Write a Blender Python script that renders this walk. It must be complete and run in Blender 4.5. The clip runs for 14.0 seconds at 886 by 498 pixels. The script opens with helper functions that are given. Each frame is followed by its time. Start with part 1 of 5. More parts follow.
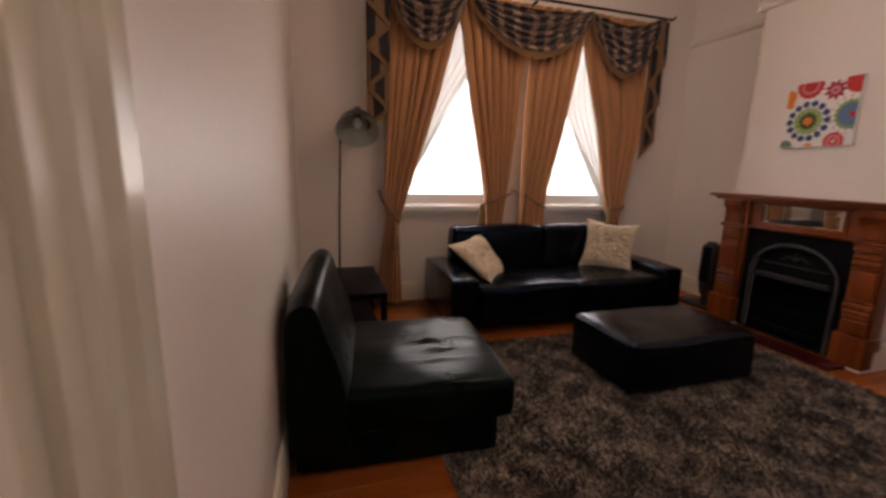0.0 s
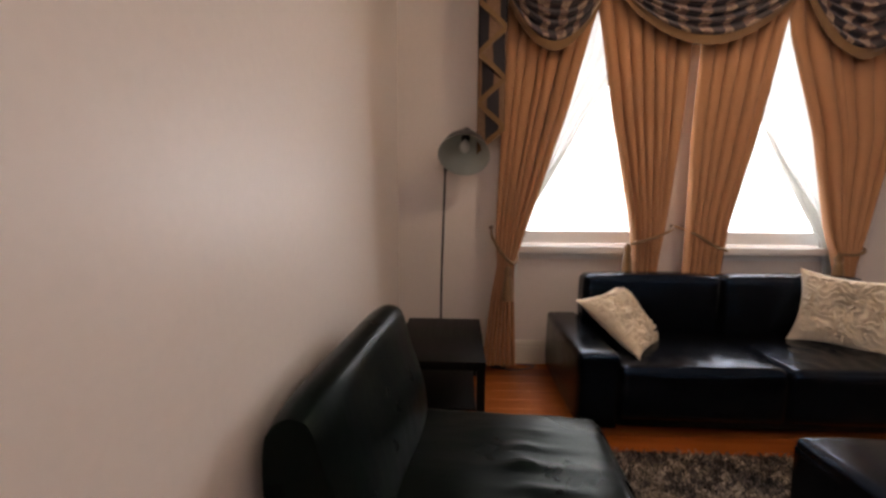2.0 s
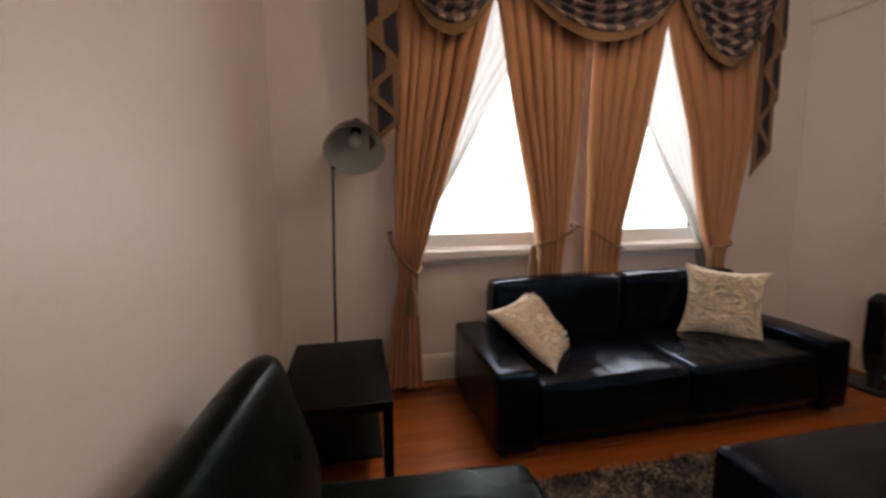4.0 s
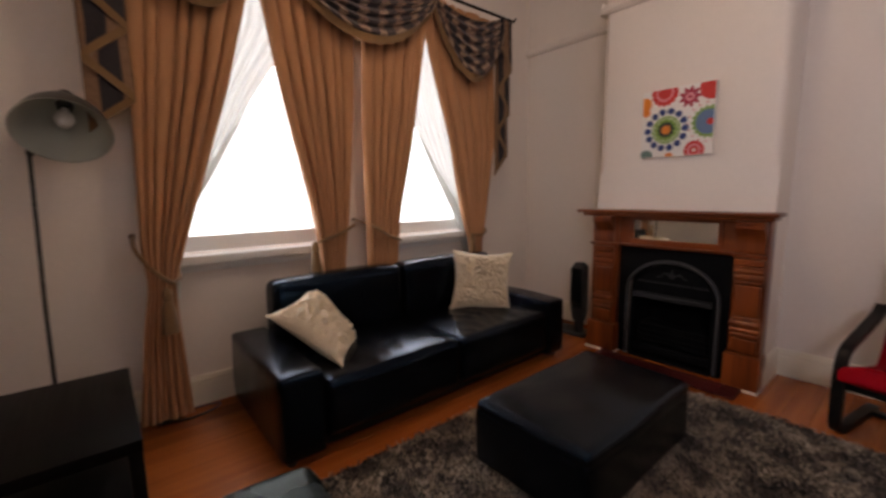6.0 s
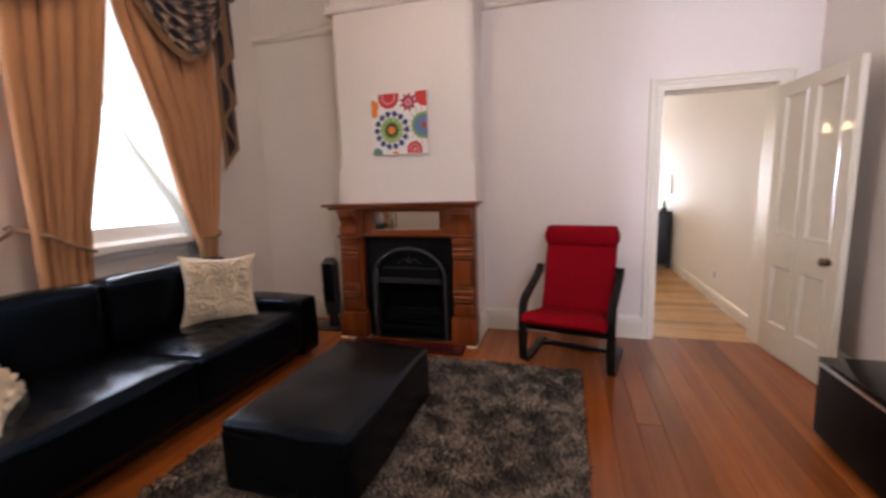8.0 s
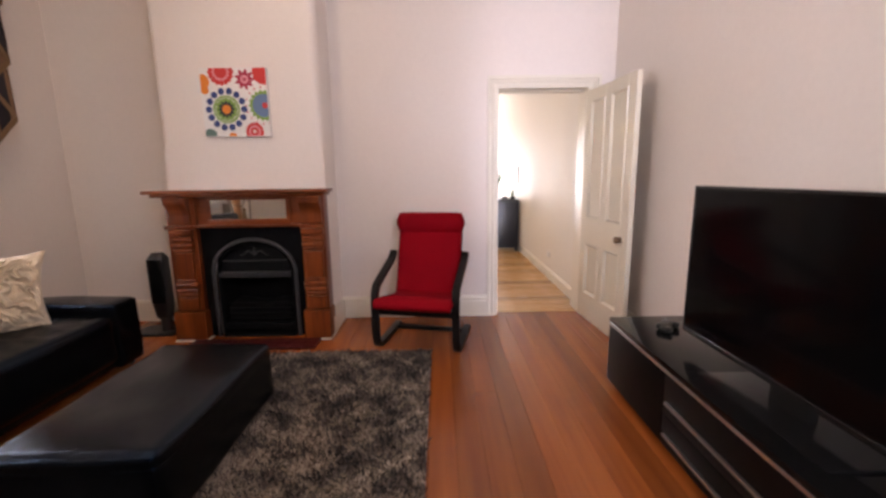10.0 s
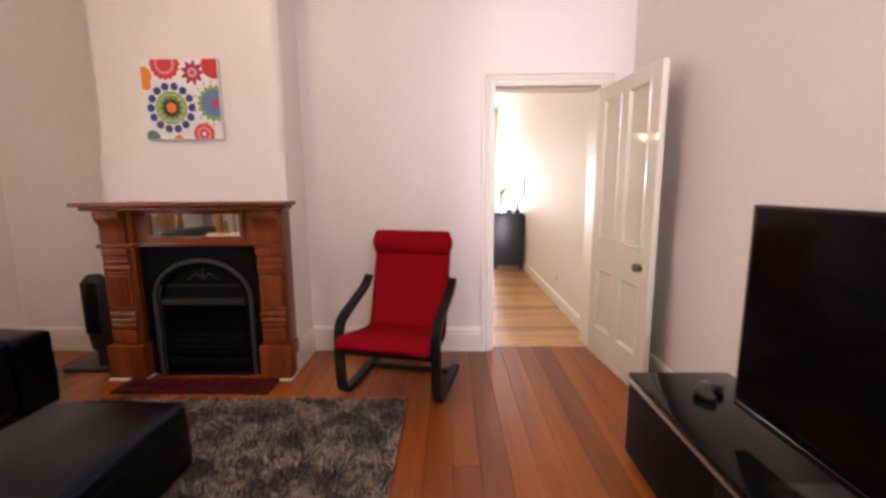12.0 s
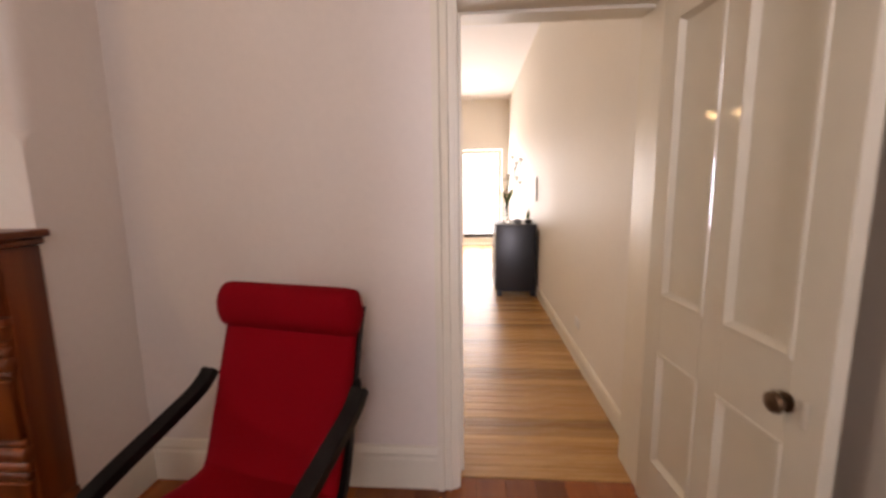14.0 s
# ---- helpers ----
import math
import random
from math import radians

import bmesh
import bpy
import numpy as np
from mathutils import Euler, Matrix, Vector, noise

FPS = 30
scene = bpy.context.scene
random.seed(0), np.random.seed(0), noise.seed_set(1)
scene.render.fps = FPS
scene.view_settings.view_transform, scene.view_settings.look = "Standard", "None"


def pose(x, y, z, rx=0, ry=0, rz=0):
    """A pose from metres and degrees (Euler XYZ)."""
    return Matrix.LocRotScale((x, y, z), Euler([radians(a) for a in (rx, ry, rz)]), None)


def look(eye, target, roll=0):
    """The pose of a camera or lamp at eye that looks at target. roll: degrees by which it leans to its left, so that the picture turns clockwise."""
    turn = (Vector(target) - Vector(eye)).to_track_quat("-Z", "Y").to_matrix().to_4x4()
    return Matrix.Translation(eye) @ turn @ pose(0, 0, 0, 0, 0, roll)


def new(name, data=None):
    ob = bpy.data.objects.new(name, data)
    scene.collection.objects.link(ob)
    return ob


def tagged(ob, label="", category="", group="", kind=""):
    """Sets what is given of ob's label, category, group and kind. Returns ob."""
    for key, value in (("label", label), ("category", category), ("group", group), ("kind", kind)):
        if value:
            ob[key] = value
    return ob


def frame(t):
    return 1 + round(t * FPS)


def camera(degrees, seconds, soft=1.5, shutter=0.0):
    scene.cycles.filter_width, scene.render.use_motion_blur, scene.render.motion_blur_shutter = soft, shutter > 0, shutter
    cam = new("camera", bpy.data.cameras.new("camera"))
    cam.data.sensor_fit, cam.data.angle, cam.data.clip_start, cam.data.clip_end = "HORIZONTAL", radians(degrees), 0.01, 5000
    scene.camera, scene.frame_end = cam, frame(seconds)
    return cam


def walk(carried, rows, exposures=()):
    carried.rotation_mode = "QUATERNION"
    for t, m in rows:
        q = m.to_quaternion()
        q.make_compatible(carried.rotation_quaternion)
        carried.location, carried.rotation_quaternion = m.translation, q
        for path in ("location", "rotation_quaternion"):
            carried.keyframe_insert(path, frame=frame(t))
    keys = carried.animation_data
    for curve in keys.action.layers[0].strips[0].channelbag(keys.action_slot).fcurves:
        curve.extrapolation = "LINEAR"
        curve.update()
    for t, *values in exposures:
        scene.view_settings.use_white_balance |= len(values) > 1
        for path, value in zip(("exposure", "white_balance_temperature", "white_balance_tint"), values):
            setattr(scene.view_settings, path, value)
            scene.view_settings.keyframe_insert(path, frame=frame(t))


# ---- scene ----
cam = camera(94.1, 14.0, soft=2.8, shutter=0.5)
PATH = [
    (0, (-0.15, -0.121, 1.391), (0.419, 1.758, 1.012), 1.4),
    (0.5, (-0.026, 0.019, 1.351), (0.302, 1.96, 0.997), 0.2),
    (1, (0.107, 0.213, 1.367), (0.199, 2.183, 1.04), 1.0),
    (1.5, (0.135, 0.431, 1.364), (0.223, 2.407, 1.065), 0.5),
    (2, (0.189, 0.635, 1.359), (0.099, 2.62, 1.137), 0.3),
    (4.5, (0.186, 1.053, 1.432), (0.854, 2.918, 1.158), -0.5),
    (5, (0.221, 1.05, 1.41), (1.152, 2.8, 1.146), -0.5),
    (5.5, (0.256, 1.03, 1.402), (1.356, 2.679, 1.139), -0.8),
    (6, (0.283, 1.001, 1.392), (1.553, 2.522, 1.122), -0.8),
    (6.5, (0.311, 1.0, 1.373), (1.82, 2.282, 1.089), -1.2),
    (7, (0.314, 1.013, 1.362), (2.01, 2.035, 1.086), -1.6),
    (7.5, (0.323, 0.993, 1.353), (2.124, 1.817, 1.071), -1.8),
    (8, (0.331, 0.955, 1.34), (2.225, 1.527, 1.051), -1.7),
    (8.5, (0.332, 0.913, 1.328), (2.286, 1.232, 1.046), -1.6),
    (9, (0.33, 0.874, 1.326), (2.309, 0.911, 1.039), -1.3),
    (11.5, (0.611, 0.597, 1.307), (2.575, 0.578, 0.93), -0.6),
    (12, (0.909, 0.567, 1.323), (2.886, 0.601, 1.023), -0.4),
    (12.5, (1.231, 0.506, 1.324), (3.211, 0.599, 1.055), -0.7),
    (13, (1.615, 0.403, 1.336), (3.587, 0.58, 1.057), -0.7),
    (13.5, (2.011, 0.319, 1.345), (3.989, 0.362, 1.053), -1.6),
    (14, (2.429, 0.168, 1.355), (4.401, 0.311, 1.057), -0.8),
]
EXPOSURES = [(0.0, -1.82, 8500, 26), (1.0, -1.5, 8400, 25), (2.0, -1.38, 7700, 19), (4.5, -1.68, 7700, 19), (5.5, -1.72, 7800, 20), (6.5, -1.72, 7500, 20),
             (7.5, -1.32, 7200, 19), (8.5, -1.2, 7200, 19), (9.0, -1.16, 7250, 20), (11.5, -0.86, 7600, 22), (12.5, -0.94, 7700, 22), (13.0, -1.12, 7800, 22), (14.0, -1.58, 8500, 23)]
walk(cam, [(t, look(eye, target, roll)) for t, eye, target, roll in PATH], EXPOSURES)

# ---------------------------------------------------------------- light
world = bpy.data.worlds.new("sky")
scene.world = world
world.use_nodes = True
wn = world.node_tree.nodes
sky = wn.new("ShaderNodeTexSky")
sky.sky_type, sky.sun_disc = "NISHITA", False
sky.sun_elevation, sky.sun_rotation = radians(50), radians(120)
world.node_tree.links.new(sky.outputs[0], wn["Background"].inputs[0])
wn["Background"].inputs[1].default_value = 0.12


def area_lamp(name, m, sx, sy, watts, colour):
    d = bpy.data.lights.new(name, "AREA")
    d.shape, d.size, d.size_y, d.energy, d.color = "RECTANGLE", sx, sy, watts, colour
    ob = new(name, d)
    ob.matrix_world = m
    return ob


WIN_W, HALL_W, PASS_W, FILL_W = 200, 860, 1500, 140
DAY = (0.80, 0.89, 1.0)
area_lamp("window_daylight", look((1.14, 4.33, 1.98), (1.14, 0, 1.9)), 1.0, 1.9, WIN_W, DAY)
area_lamp("window_daylight", look((2.76, 4.33, 1.98), (2.76, 0, 1.9)), 0.92, 1.9, WIN_W, DAY)
area_lamp("glazed_door_daylight", look((12.6, 0.45, 1.2), (4, 0.45, 1.2)), 1.9, 2.0, HALL_W, (0.78, 0.87, 1.0))
# added fill lamp, no known window there; brightens the wall around door_1
area_lamp("door_wall_fill", look((-0.66, -0.205, 2.46), (4, -0.205, 2.2)), 0.8, 0.5, FILL_W, (0.72, 0.80, 1.0))
area_lamp("front_door_daylight", look((-9.3, -0.2, 1.1), (4, -0.2, 1.1)), 1.0, 2.0, PASS_W, (0.64, 0.74, 1.0))


# ---------------------------------------------------------------- materials
def ramp(nt, fac, stops):
    r = nt.nodes.new("ShaderNodeValToRGB")
    els = r.color_ramp.elements
    while len(els) < len(stops):
        els.new(0.5)
    for e, (p, c) in zip(els, stops):
        e.position, e.color = p, (*c, 1)
    nt.links.new(fac, r.inputs[0])
    return r.outputs[0]


def mix(nt, fac, a, b, mode="MIX"):
    m = nt.nodes.new("ShaderNodeMix")
    m.data_type, m.blend_type = "RGBA", mode
    for sock, v in ((m.inputs[0], fac), (m.inputs[6], a), (m.inputs[7], b)):
        if hasattr(v, "is_output"):
            nt.links.new(v, sock)
        elif isinstance(v, tuple):
            sock.default_value = (*v, 1)
        else:
            sock.default_value = v
    return m.outputs[2]


def tex(nt, kind, scale, stretch=(1, 1, 1), detail=4.0, coords="Object", rot=(0, 0, 0)):
    c = nt.nodes.new("ShaderNodeTexCoord")
    mp = nt.nodes.new("ShaderNodeMapping")
    mp.inputs["Scale"].default_value = stretch
    mp.inputs["Rotation"].default_value = rot
    nt.links.new(c.outputs[coords], mp.inputs[0])
    t = nt.nodes.new(kind)
    nt.links.new(mp.outputs[0], t.inputs["Vector"])
    if "Scale" in t.inputs:
        t.inputs["Scale"].default_value = scale
    if "Detail" in t.inputs:
        t.inputs["Detail"].default_value = detail
    return t


def scaled(c, k):
    return tuple(min(1.0, v * k) for v in c)


def material(name, colour, rough=0.5, metal=0.0, vary=0.12, big=1.3, fine=60.0, bump=0.15, dist=0.002, stretch=(1, 1, 1),
             rough_vary=0.08, spec=0.5, coat=0.0, sheen=0.0, random=0.0):
    m = bpy.data.materials.new(name)
    m.use_nodes = True
    nt = m.node_tree
    b = nt.nodes["Principled BSDF"]
    n1 = tex(nt, "ShaderNodeTexNoise", big, stretch)
    n2 = tex(nt, "ShaderNodeTexNoise", fine, stretch, 6)
    c = mix(nt, n1.outputs[0], scaled(colour, 1 - vary), scaled(colour, 1 + vary))
    g = ramp(nt, n2.outputs[0], [(0.3, (1 - vary * 0.8,) * 3), (0.7, (1 + vary * 0.0,) * 3)])
    c = mix(nt, 1.0, c, g, "MULTIPLY")
    if random:
        o = nt.nodes.new("ShaderNodeObjectInfo")
        c = mix(nt, 1.0, c, ramp(nt, o.outputs["Random"], [(0, (1 - random,) * 3), (1, (1.0,) * 3)]), "MULTIPLY")
    nt.links.new(c, b.inputs["Base Color"])
    r = nt.nodes.new("ShaderNodeMapRange")
    r.inputs[3].default_value, r.inputs[4].default_value = max(0.02, rough - rough_vary), min(1, rough + rough_vary)
    nt.links.new(n1.outputs[0], r.inputs[0])
    nt.links.new(r.outputs[0], b.inputs["Roughness"])
    b.inputs["Metallic"].default_value = metal
    b.inputs["Specular IOR Level"].default_value = spec
    b.inputs["Coat Weight"].default_value = coat
    b.inputs["Coat Roughness"].default_value = 0.15
    b.inputs["Sheen Weight"].default_value = sheen
    if bump:
        bp = nt.nodes.new("ShaderNodeBump")
        bp.inputs["Strength"].default_value, bp.inputs["Distance"].default_value = bump, dist
        nt.links.new(n2.outputs[0], bp.inputs["Height"])
        nt.links.new(bp.outputs[0], b.inputs["Normal"])
    return m


def wood(name, dark, light, rough=0.35, along=0, scale=1.0, random=0.35, coat=0.0, bump=0.1, spec=0.5, grain=0.15):
    m = bpy.data.materials.new(name)
    m.use_nodes = True
    nt = m.node_tree
    b = nt.nodes["Principled BSDF"]
    st = [14.0 * scale] * 3
    st[along] = 0.9 * scale
    o = nt.nodes.new("ShaderNodeObjectInfo")
    n1 = tex(nt, "ShaderNodeTexNoise", 1.0, tuple(st), 3)
    off = nt.nodes.new("ShaderNodeVectorMath")
    off.operation = "ADD"
    src = n1.inputs["Vector"].links[0].from_socket
    sep = nt.nodes.new("ShaderNodeCombineXYZ")
    mul = nt.nodes.new("ShaderNodeMath")
    mul.operation = "MULTIPLY"
    mul.inputs[1].default_value = 37.0
    nt.links.new(o.outputs["Random"], mul.inputs[0])
    for i in range(3):
        nt.links.new(mul.outputs[0], sep.inputs[i])
    nt.links.new(src, off.inputs[0])
    nt.links.new(sep.outputs[0], off.inputs[1])
    nt.links.new(off.outputs[0], n1.inputs["Vector"])
    st2 = [90.0 * scale] * 3
    st2[along] = 3.0 * scale
    n2 = tex(nt, "ShaderNodeTexNoise", 1.0, tuple(st2), 5)
    c = ramp(nt, n1.outputs[0], [(0.3, dark), (0.72, light)])
    c = mix(nt, 1.0, c, ramp(nt, n2.outputs[0], [(0.35, (1 - grain, 1 - grain * 1.2, 1 - grain * 1.4)), (0.6, (1, 1, 1))]), "MULTIPLY")
    if random:
        c = mix(nt, 1.0, c, ramp(nt, o.outputs["Random"], [(0, (1 - random, 1 - random * 1.08, 1 - random * 1.15)), (0.5, (0.93, 0.9, 0.88)), (1, (1, 1, 1))]), "MULTIPLY")
    nt.links.new(c, b.inputs["Base Color"])
    r = nt.nodes.new("ShaderNodeMapRange")
    r.inputs[3].default_value, r.inputs[4].default_value = rough - 0.4 * grain, rough + 0.6 * grain
    nt.links.new(n2.outputs[0], r.inputs[0])
    nt.links.new(r.outputs[0], b.inputs["Roughness"])
    b.inputs["Specular IOR Level"].default_value = spec
    b.inputs["Coat Weight"].default_value = coat
    b.inputs["Coat Roughness"].default_value = 0.12
    bp = nt.nodes.new("ShaderNodeBump")
    bp.inputs["Strength"].default_value, bp.inputs["Distance"].default_value = bump, 0.001
    nt.links.new(n2.outputs[0], bp.inputs["Height"])
    nt.links.new(bp.outputs[0], b.inputs["Normal"])
    return m


def leather_material(name, colour, rough, spec, tint):
    m = material(name, colour, rough, vary=0.1, big=4.0, fine=260.0, bump=0.12, dist=0.001, rough_vary=0.025, spec=spec)
    nt = m.node_tree
    b = nt.nodes["Principled BSDF"]
    b.inputs["Specular Tint"].default_value = (*tint, 1.0)
    w = tex(nt, "ShaderNodeTexNoise", 7.0, (1.0, 2.6, 1.0), 2)
    v = tex(nt, "ShaderNodeTexVoronoi", 420.0)
    first = b.inputs["Normal"].links[0].from_node
    bp = nt.nodes.new("ShaderNodeBump")
    bp.inputs["Strength"].default_value, bp.inputs["Distance"].default_value = 0.16, 0.010
    nt.links.new(w.outputs[0], bp.inputs["Height"])
    nt.links.new(v.outputs[0], first.inputs["Height"])
    nt.links.new(bp.outputs[0], first.inputs["Normal"])
    return m


def fabric(name, colour, translucent=0.0, rough=0.85, weave=500.0, vary=0.12, sheen=0.3, spec=0.2):
    m = material(name, colour, rough, vary=vary, big=2.5, fine=weave, bump=0.3, dist=0.001, sheen=sheen, spec=spec)
    if translucent:
        nt = m.node_tree
        b = nt.nodes["Principled BSDF"]
        t = nt.nodes.new("ShaderNodeBsdfTranslucent")
        t.inputs[0].default_value = (*colour, 1)
        s = nt.nodes.new("ShaderNodeMixShader")
        s.inputs[0].default_value = translucent
        nt.links.new(b.outputs[0], s.inputs[1])
        nt.links.new(t.outputs[0], s.inputs[2])
        nt.links.new(s.outputs[0], nt.nodes["Material Output"].inputs[0])
    return m


def swag_material():
    m = bpy.data.materials.new("swag_print")
    m.use_nodes = True
    nt = m.node_tree
    b = nt.nodes["Principled BSDF"]
    warp = tex(nt, "ShaderNodeTexWave", 1.5, coords="UV")
    warp.bands_direction = "Y"
    warp.inputs["Distortion"].default_value, warp.inputs["Detail Scale"].default_value = 5.5, 1.3
    weft = tex(nt, "ShaderNodeTexWave", 2.6, coords="UV")
    weft.bands_direction = "X"
    weft.inputs["Distortion"].default_value, weft.inputs["Detail Scale"].default_value = 7.0, 1.7
    ns = tex(nt, "ShaderNodeTexNoise", 22.0, coords="UV")
    stripe = ramp(nt, warp.outputs[0], [(0.50, (0, 0, 0)), (0.64, (1, 1, 1))])
    bar = ramp(nt, weft.outputs[0], [(0.50, (0, 0, 0)), (0.66, (1, 1, 1))])
    dark = mix(nt, bar, (0.010, 0.007, 0.012), (0.050, 0.030, 0.034))
    pale = mix(nt, bar, (0.16, 0.088, 0.062), (0.42, 0.29, 0.205))
    c = mix(nt, stripe, dark, pale)
    c = mix(nt, 1.0, c, ramp(nt, ns.outputs[0], [(0.35, (0.6, 0.58, 0.58)), (0.6, (1, 1, 1))]), "MULTIPLY")
    nt.links.new(c, b.inputs["Base Color"])
    b.inputs["Roughness"].default_value = 0.75
    b.inputs["Sheen Weight"].default_value = 0.2
    return m


def stripe_material():
    m = bpy.data.materials.new("striped_lining")
    m.use_nodes = True
    nt = m.node_tree
    b = nt.nodes["Principled BSDF"]
    w = tex(nt, "ShaderNodeTexWave", 2.3, coords="UV")
    w.bands_direction = "Y"
    w.inputs["Distortion"].default_value = 0.4
    n = tex(nt, "ShaderNodeTexNoise", 60.0, coords="UV")
    c = ramp(nt, w.outputs[0], [(0.42, (0.013, 0.009, 0.014)), (0.55, (0.23, 0.125, 0.07))])
    c = mix(nt, 1.0, c, ramp(nt, n.outputs[0], [(0.3, (0.7, 0.7, 0.7)), (0.7, (1, 1, 1))]), "MULTIPLY")
    nt.links.new(c, b.inputs["Base Color"])
    b.inputs["Roughness"].default_value = 0.8
    return m


def sheer_material():
    m = bpy.data.materials.new("sheer_voile")
    m.use_nodes = True
    nt = m.node_tree
    t = nt.nodes.new("ShaderNodeBsdfTranslucent")
    t.inputs[0].default_value = (0.36, 0.37, 0.36, 1)
    d = nt.nodes.new("ShaderNodeBsdfDiffuse")
    d.inputs[0].default_value = (0.85, 0.85, 0.83, 1)
    p = nt.nodes.new("ShaderNodeBsdfTransparent")
    s1, s2 = nt.nodes.new("ShaderNodeMixShader"), nt.nodes.new("ShaderNodeMixShader")
    s1.inputs[0].default_value = 0.5
    n = tex(nt, "ShaderNodeTexNoise", 30.0, (1, 1, 0.1))
    nt.links.new(ramp(nt, n.outputs[0], [(0.3, (0.02,) * 3), (0.7, (0.05,) * 3)]), s2.inputs[0])
    nt.links.new(t.outputs[0], s1.inputs[1])
    nt.links.new(d.outputs[0], s1.inputs[2])
    nt.links.new(s1.outputs[0], s2.inputs[1])
    nt.links.new(p.outputs[0], s2.inputs[2])
    nt.links.new(s2.outputs[0], nt.nodes["Material Output"].inputs[0])
    return m


def glass_material():
    m = bpy.data.materials.new("window_glass")
    m.use_nodes = True
    b = m.node_tree.nodes["Principled BSDF"]
    b.inputs["Transmission Weight"].default_value = 1.0
    b.inputs["Roughness"].default_value = 0.0
    b.inputs["IOR"].default_value = 1.45
    return m


def glow_material(name, colour, strength):
    m = bpy.data.materials.new(name)
    m.use_nodes = True
    b = m.node_tree.nodes["Principled BSDF"]
    b.inputs["Emission Color"].default_value = (*colour, 1)
    b.inputs["Emission Strength"].default_value = strength
    return m


def rug_material():
    m = bpy.data.materials.new("rug_pile")
    m.use_nodes = True
    nt = m.node_tree
    b = nt.nodes["Principled BSDF"]
    n1 = tex(nt, "ShaderNodeTexNoise", 6.0, detail=5)
    g = nt.nodes.new("ShaderNodeNewGeometry")
    a = nt.nodes.new("ShaderNodeMath")
    a.operation = "MULTIPLY_ADD"
    a.inputs[1].default_value = 0.40
    nt.links.new(g.outputs["Random Per Island"], a.inputs[0])
    sub = nt.nodes.new("ShaderNodeMath")
    sub.operation = "SUBTRACT"
    nt.links.new(n1.outputs[0], sub.inputs[0])
    sub.inputs[1].default_value = 0.20
    nt.links.new(sub.outputs[0], a.inputs[2])
    c = ramp(nt, a.outputs[0], [(0.33, (0.008, 0.0056, 0.0052)), (0.43, (0.031, 0.022, 0.018)), (0.51, (0.082, 0.058, 0.045)), (0.60, (0.165, 0.122, 0.094)), (0.73, (0.36, 0.285, 0.215))])
    nt.links.new(c, b.inputs["Base Color"])
    b.inputs["Roughness"].default_value = 0.8
    b.inputs["Sheen Weight"].default_value = 0.15
    return m


M_WALL = material("wall_paint", (0.80, 0.72, 0.655), 0.42, vary=0.035, big=0.8, fine=35.0, bump=0.12, dist=0.003, spec=0.5)
M_HALLWALL = material("hall_wall_paint", (0.82, 0.77, 0.69), 0.6, vary=0.03, big=0.8, fine=35.0, bump=0.1, dist=0.003, spec=0.12)
M_CEIL = material("ceiling_paint", (0.80, 0.78, 0.76), 0.7, vary=0.03)
M_SASH = material("white_gloss_sash", (0.80, 0.80, 0.78), 0.3, vary=0.04)
M_TRIM = material("white_gloss_trim", (0.78, 0.72, 0.60), 0.36, vary=0.04, big=2.0, fine=20.0, bump=0.06)
M_DOOR = material("cream_gloss_door", (0.69, 0.63, 0.51), 0.075, vary=0.04, big=2.0, fine=14.0, bump=0.03, dist=0.002, rough_vary=0.02)
M_CASING = material("cream_satin_casing", (0.62, 0.56, 0.44), 0.17, vary=0.06, big=3.0, fine=14.0, bump=0.08, dist=0.003)
M_FLOOR = wood("red_pine_boards", (0.265, 0.064, 0.0136), (0.38, 0.107, 0.0235), 0.23, 0, random=0.42, spec=0.4, bump=0.03, grain=0.05)
M_HALL = wood("pale_oak_boards", (0.46, 0.23, 0.075), (0.66, 0.385, 0.15), 0.26, 1, random=0.45, bump=0.05, grain=0.10)
M_GAP = material("floor_gap", (0.03, 0.014, 0.008), 0.9)
# blue specular tint puts the window daylight's colour into the leather highlights
M_LEATHER = leather_material("black_leather", (0.0034, 0.0034, 0.0038), 0.21, 0.27, (0.20, 0.50, 1.0))
M_CHAIR_LEATHER = leather_material("green_black_leather", (0.0030, 0.0045, 0.0042), 0.28, 0.075, (0.42, 0.85, 0.78))
M_BLACKWOOD = wood("black_brown_veneer", (0.003, 0.0024, 0.0023), (0.006, 0.005, 0.0047), 0.40, 1, random=0.0, spec=0.07)
M_MANTEL = wood("varnished_cedar", (0.105, 0.020, 0.0045), (0.24, 0.056, 0.0115), 0.30, 2, random=0.15, coat=0.05, spec=0.35)
M_SHELF = wood("varnished_cedar_shelf", (0.105, 0.020, 0.0045), (0.24, 0.056, 0.0115), 0.30, 1, random=0.1, coat=0.05, spec=0.35)
M_IRON = material("black_cast_iron", (0.004, 0.004, 0.0045), 0.6, metal=0.0, vary=0.3, fine=120, bump=0.35, spec=0.05)
M_STEEL = material("worn_grey_iron", (0.06, 0.06, 0.063), 0.5, metal=0.5, vary=0.3, fine=90)
M_CAST = material("dull_cast_iron", (0.028, 0.028, 0.030), 0.5, metal=0.2, vary=0.3, fine=90, bump=0.3, spec=0.2)
M_SOOT = material("sooty_firebrick", (0.005, 0.0045, 0.0045), 0.9, vary=0.4, fine=30, spec=0.1)
M_HEARTH = material("dark_red_tile", (0.050, 0.005, 0.005), 0.4, vary=0.2, fine=40, spec=0.2)
M_RUG = rug_material()
M_CURTAIN = fabric("gold_tan_curtain", (0.46, 0.225, 0.112), 0.0, sheen=0.1)
M_TRIMTAN = fabric("tan_fringe", (0.22, 0.122, 0.055), 0.0, vary=0.25, weave=160)
M_SWAG = swag_material()
M_STRIPE = stripe_material()
M_SHEER = sheer_material()
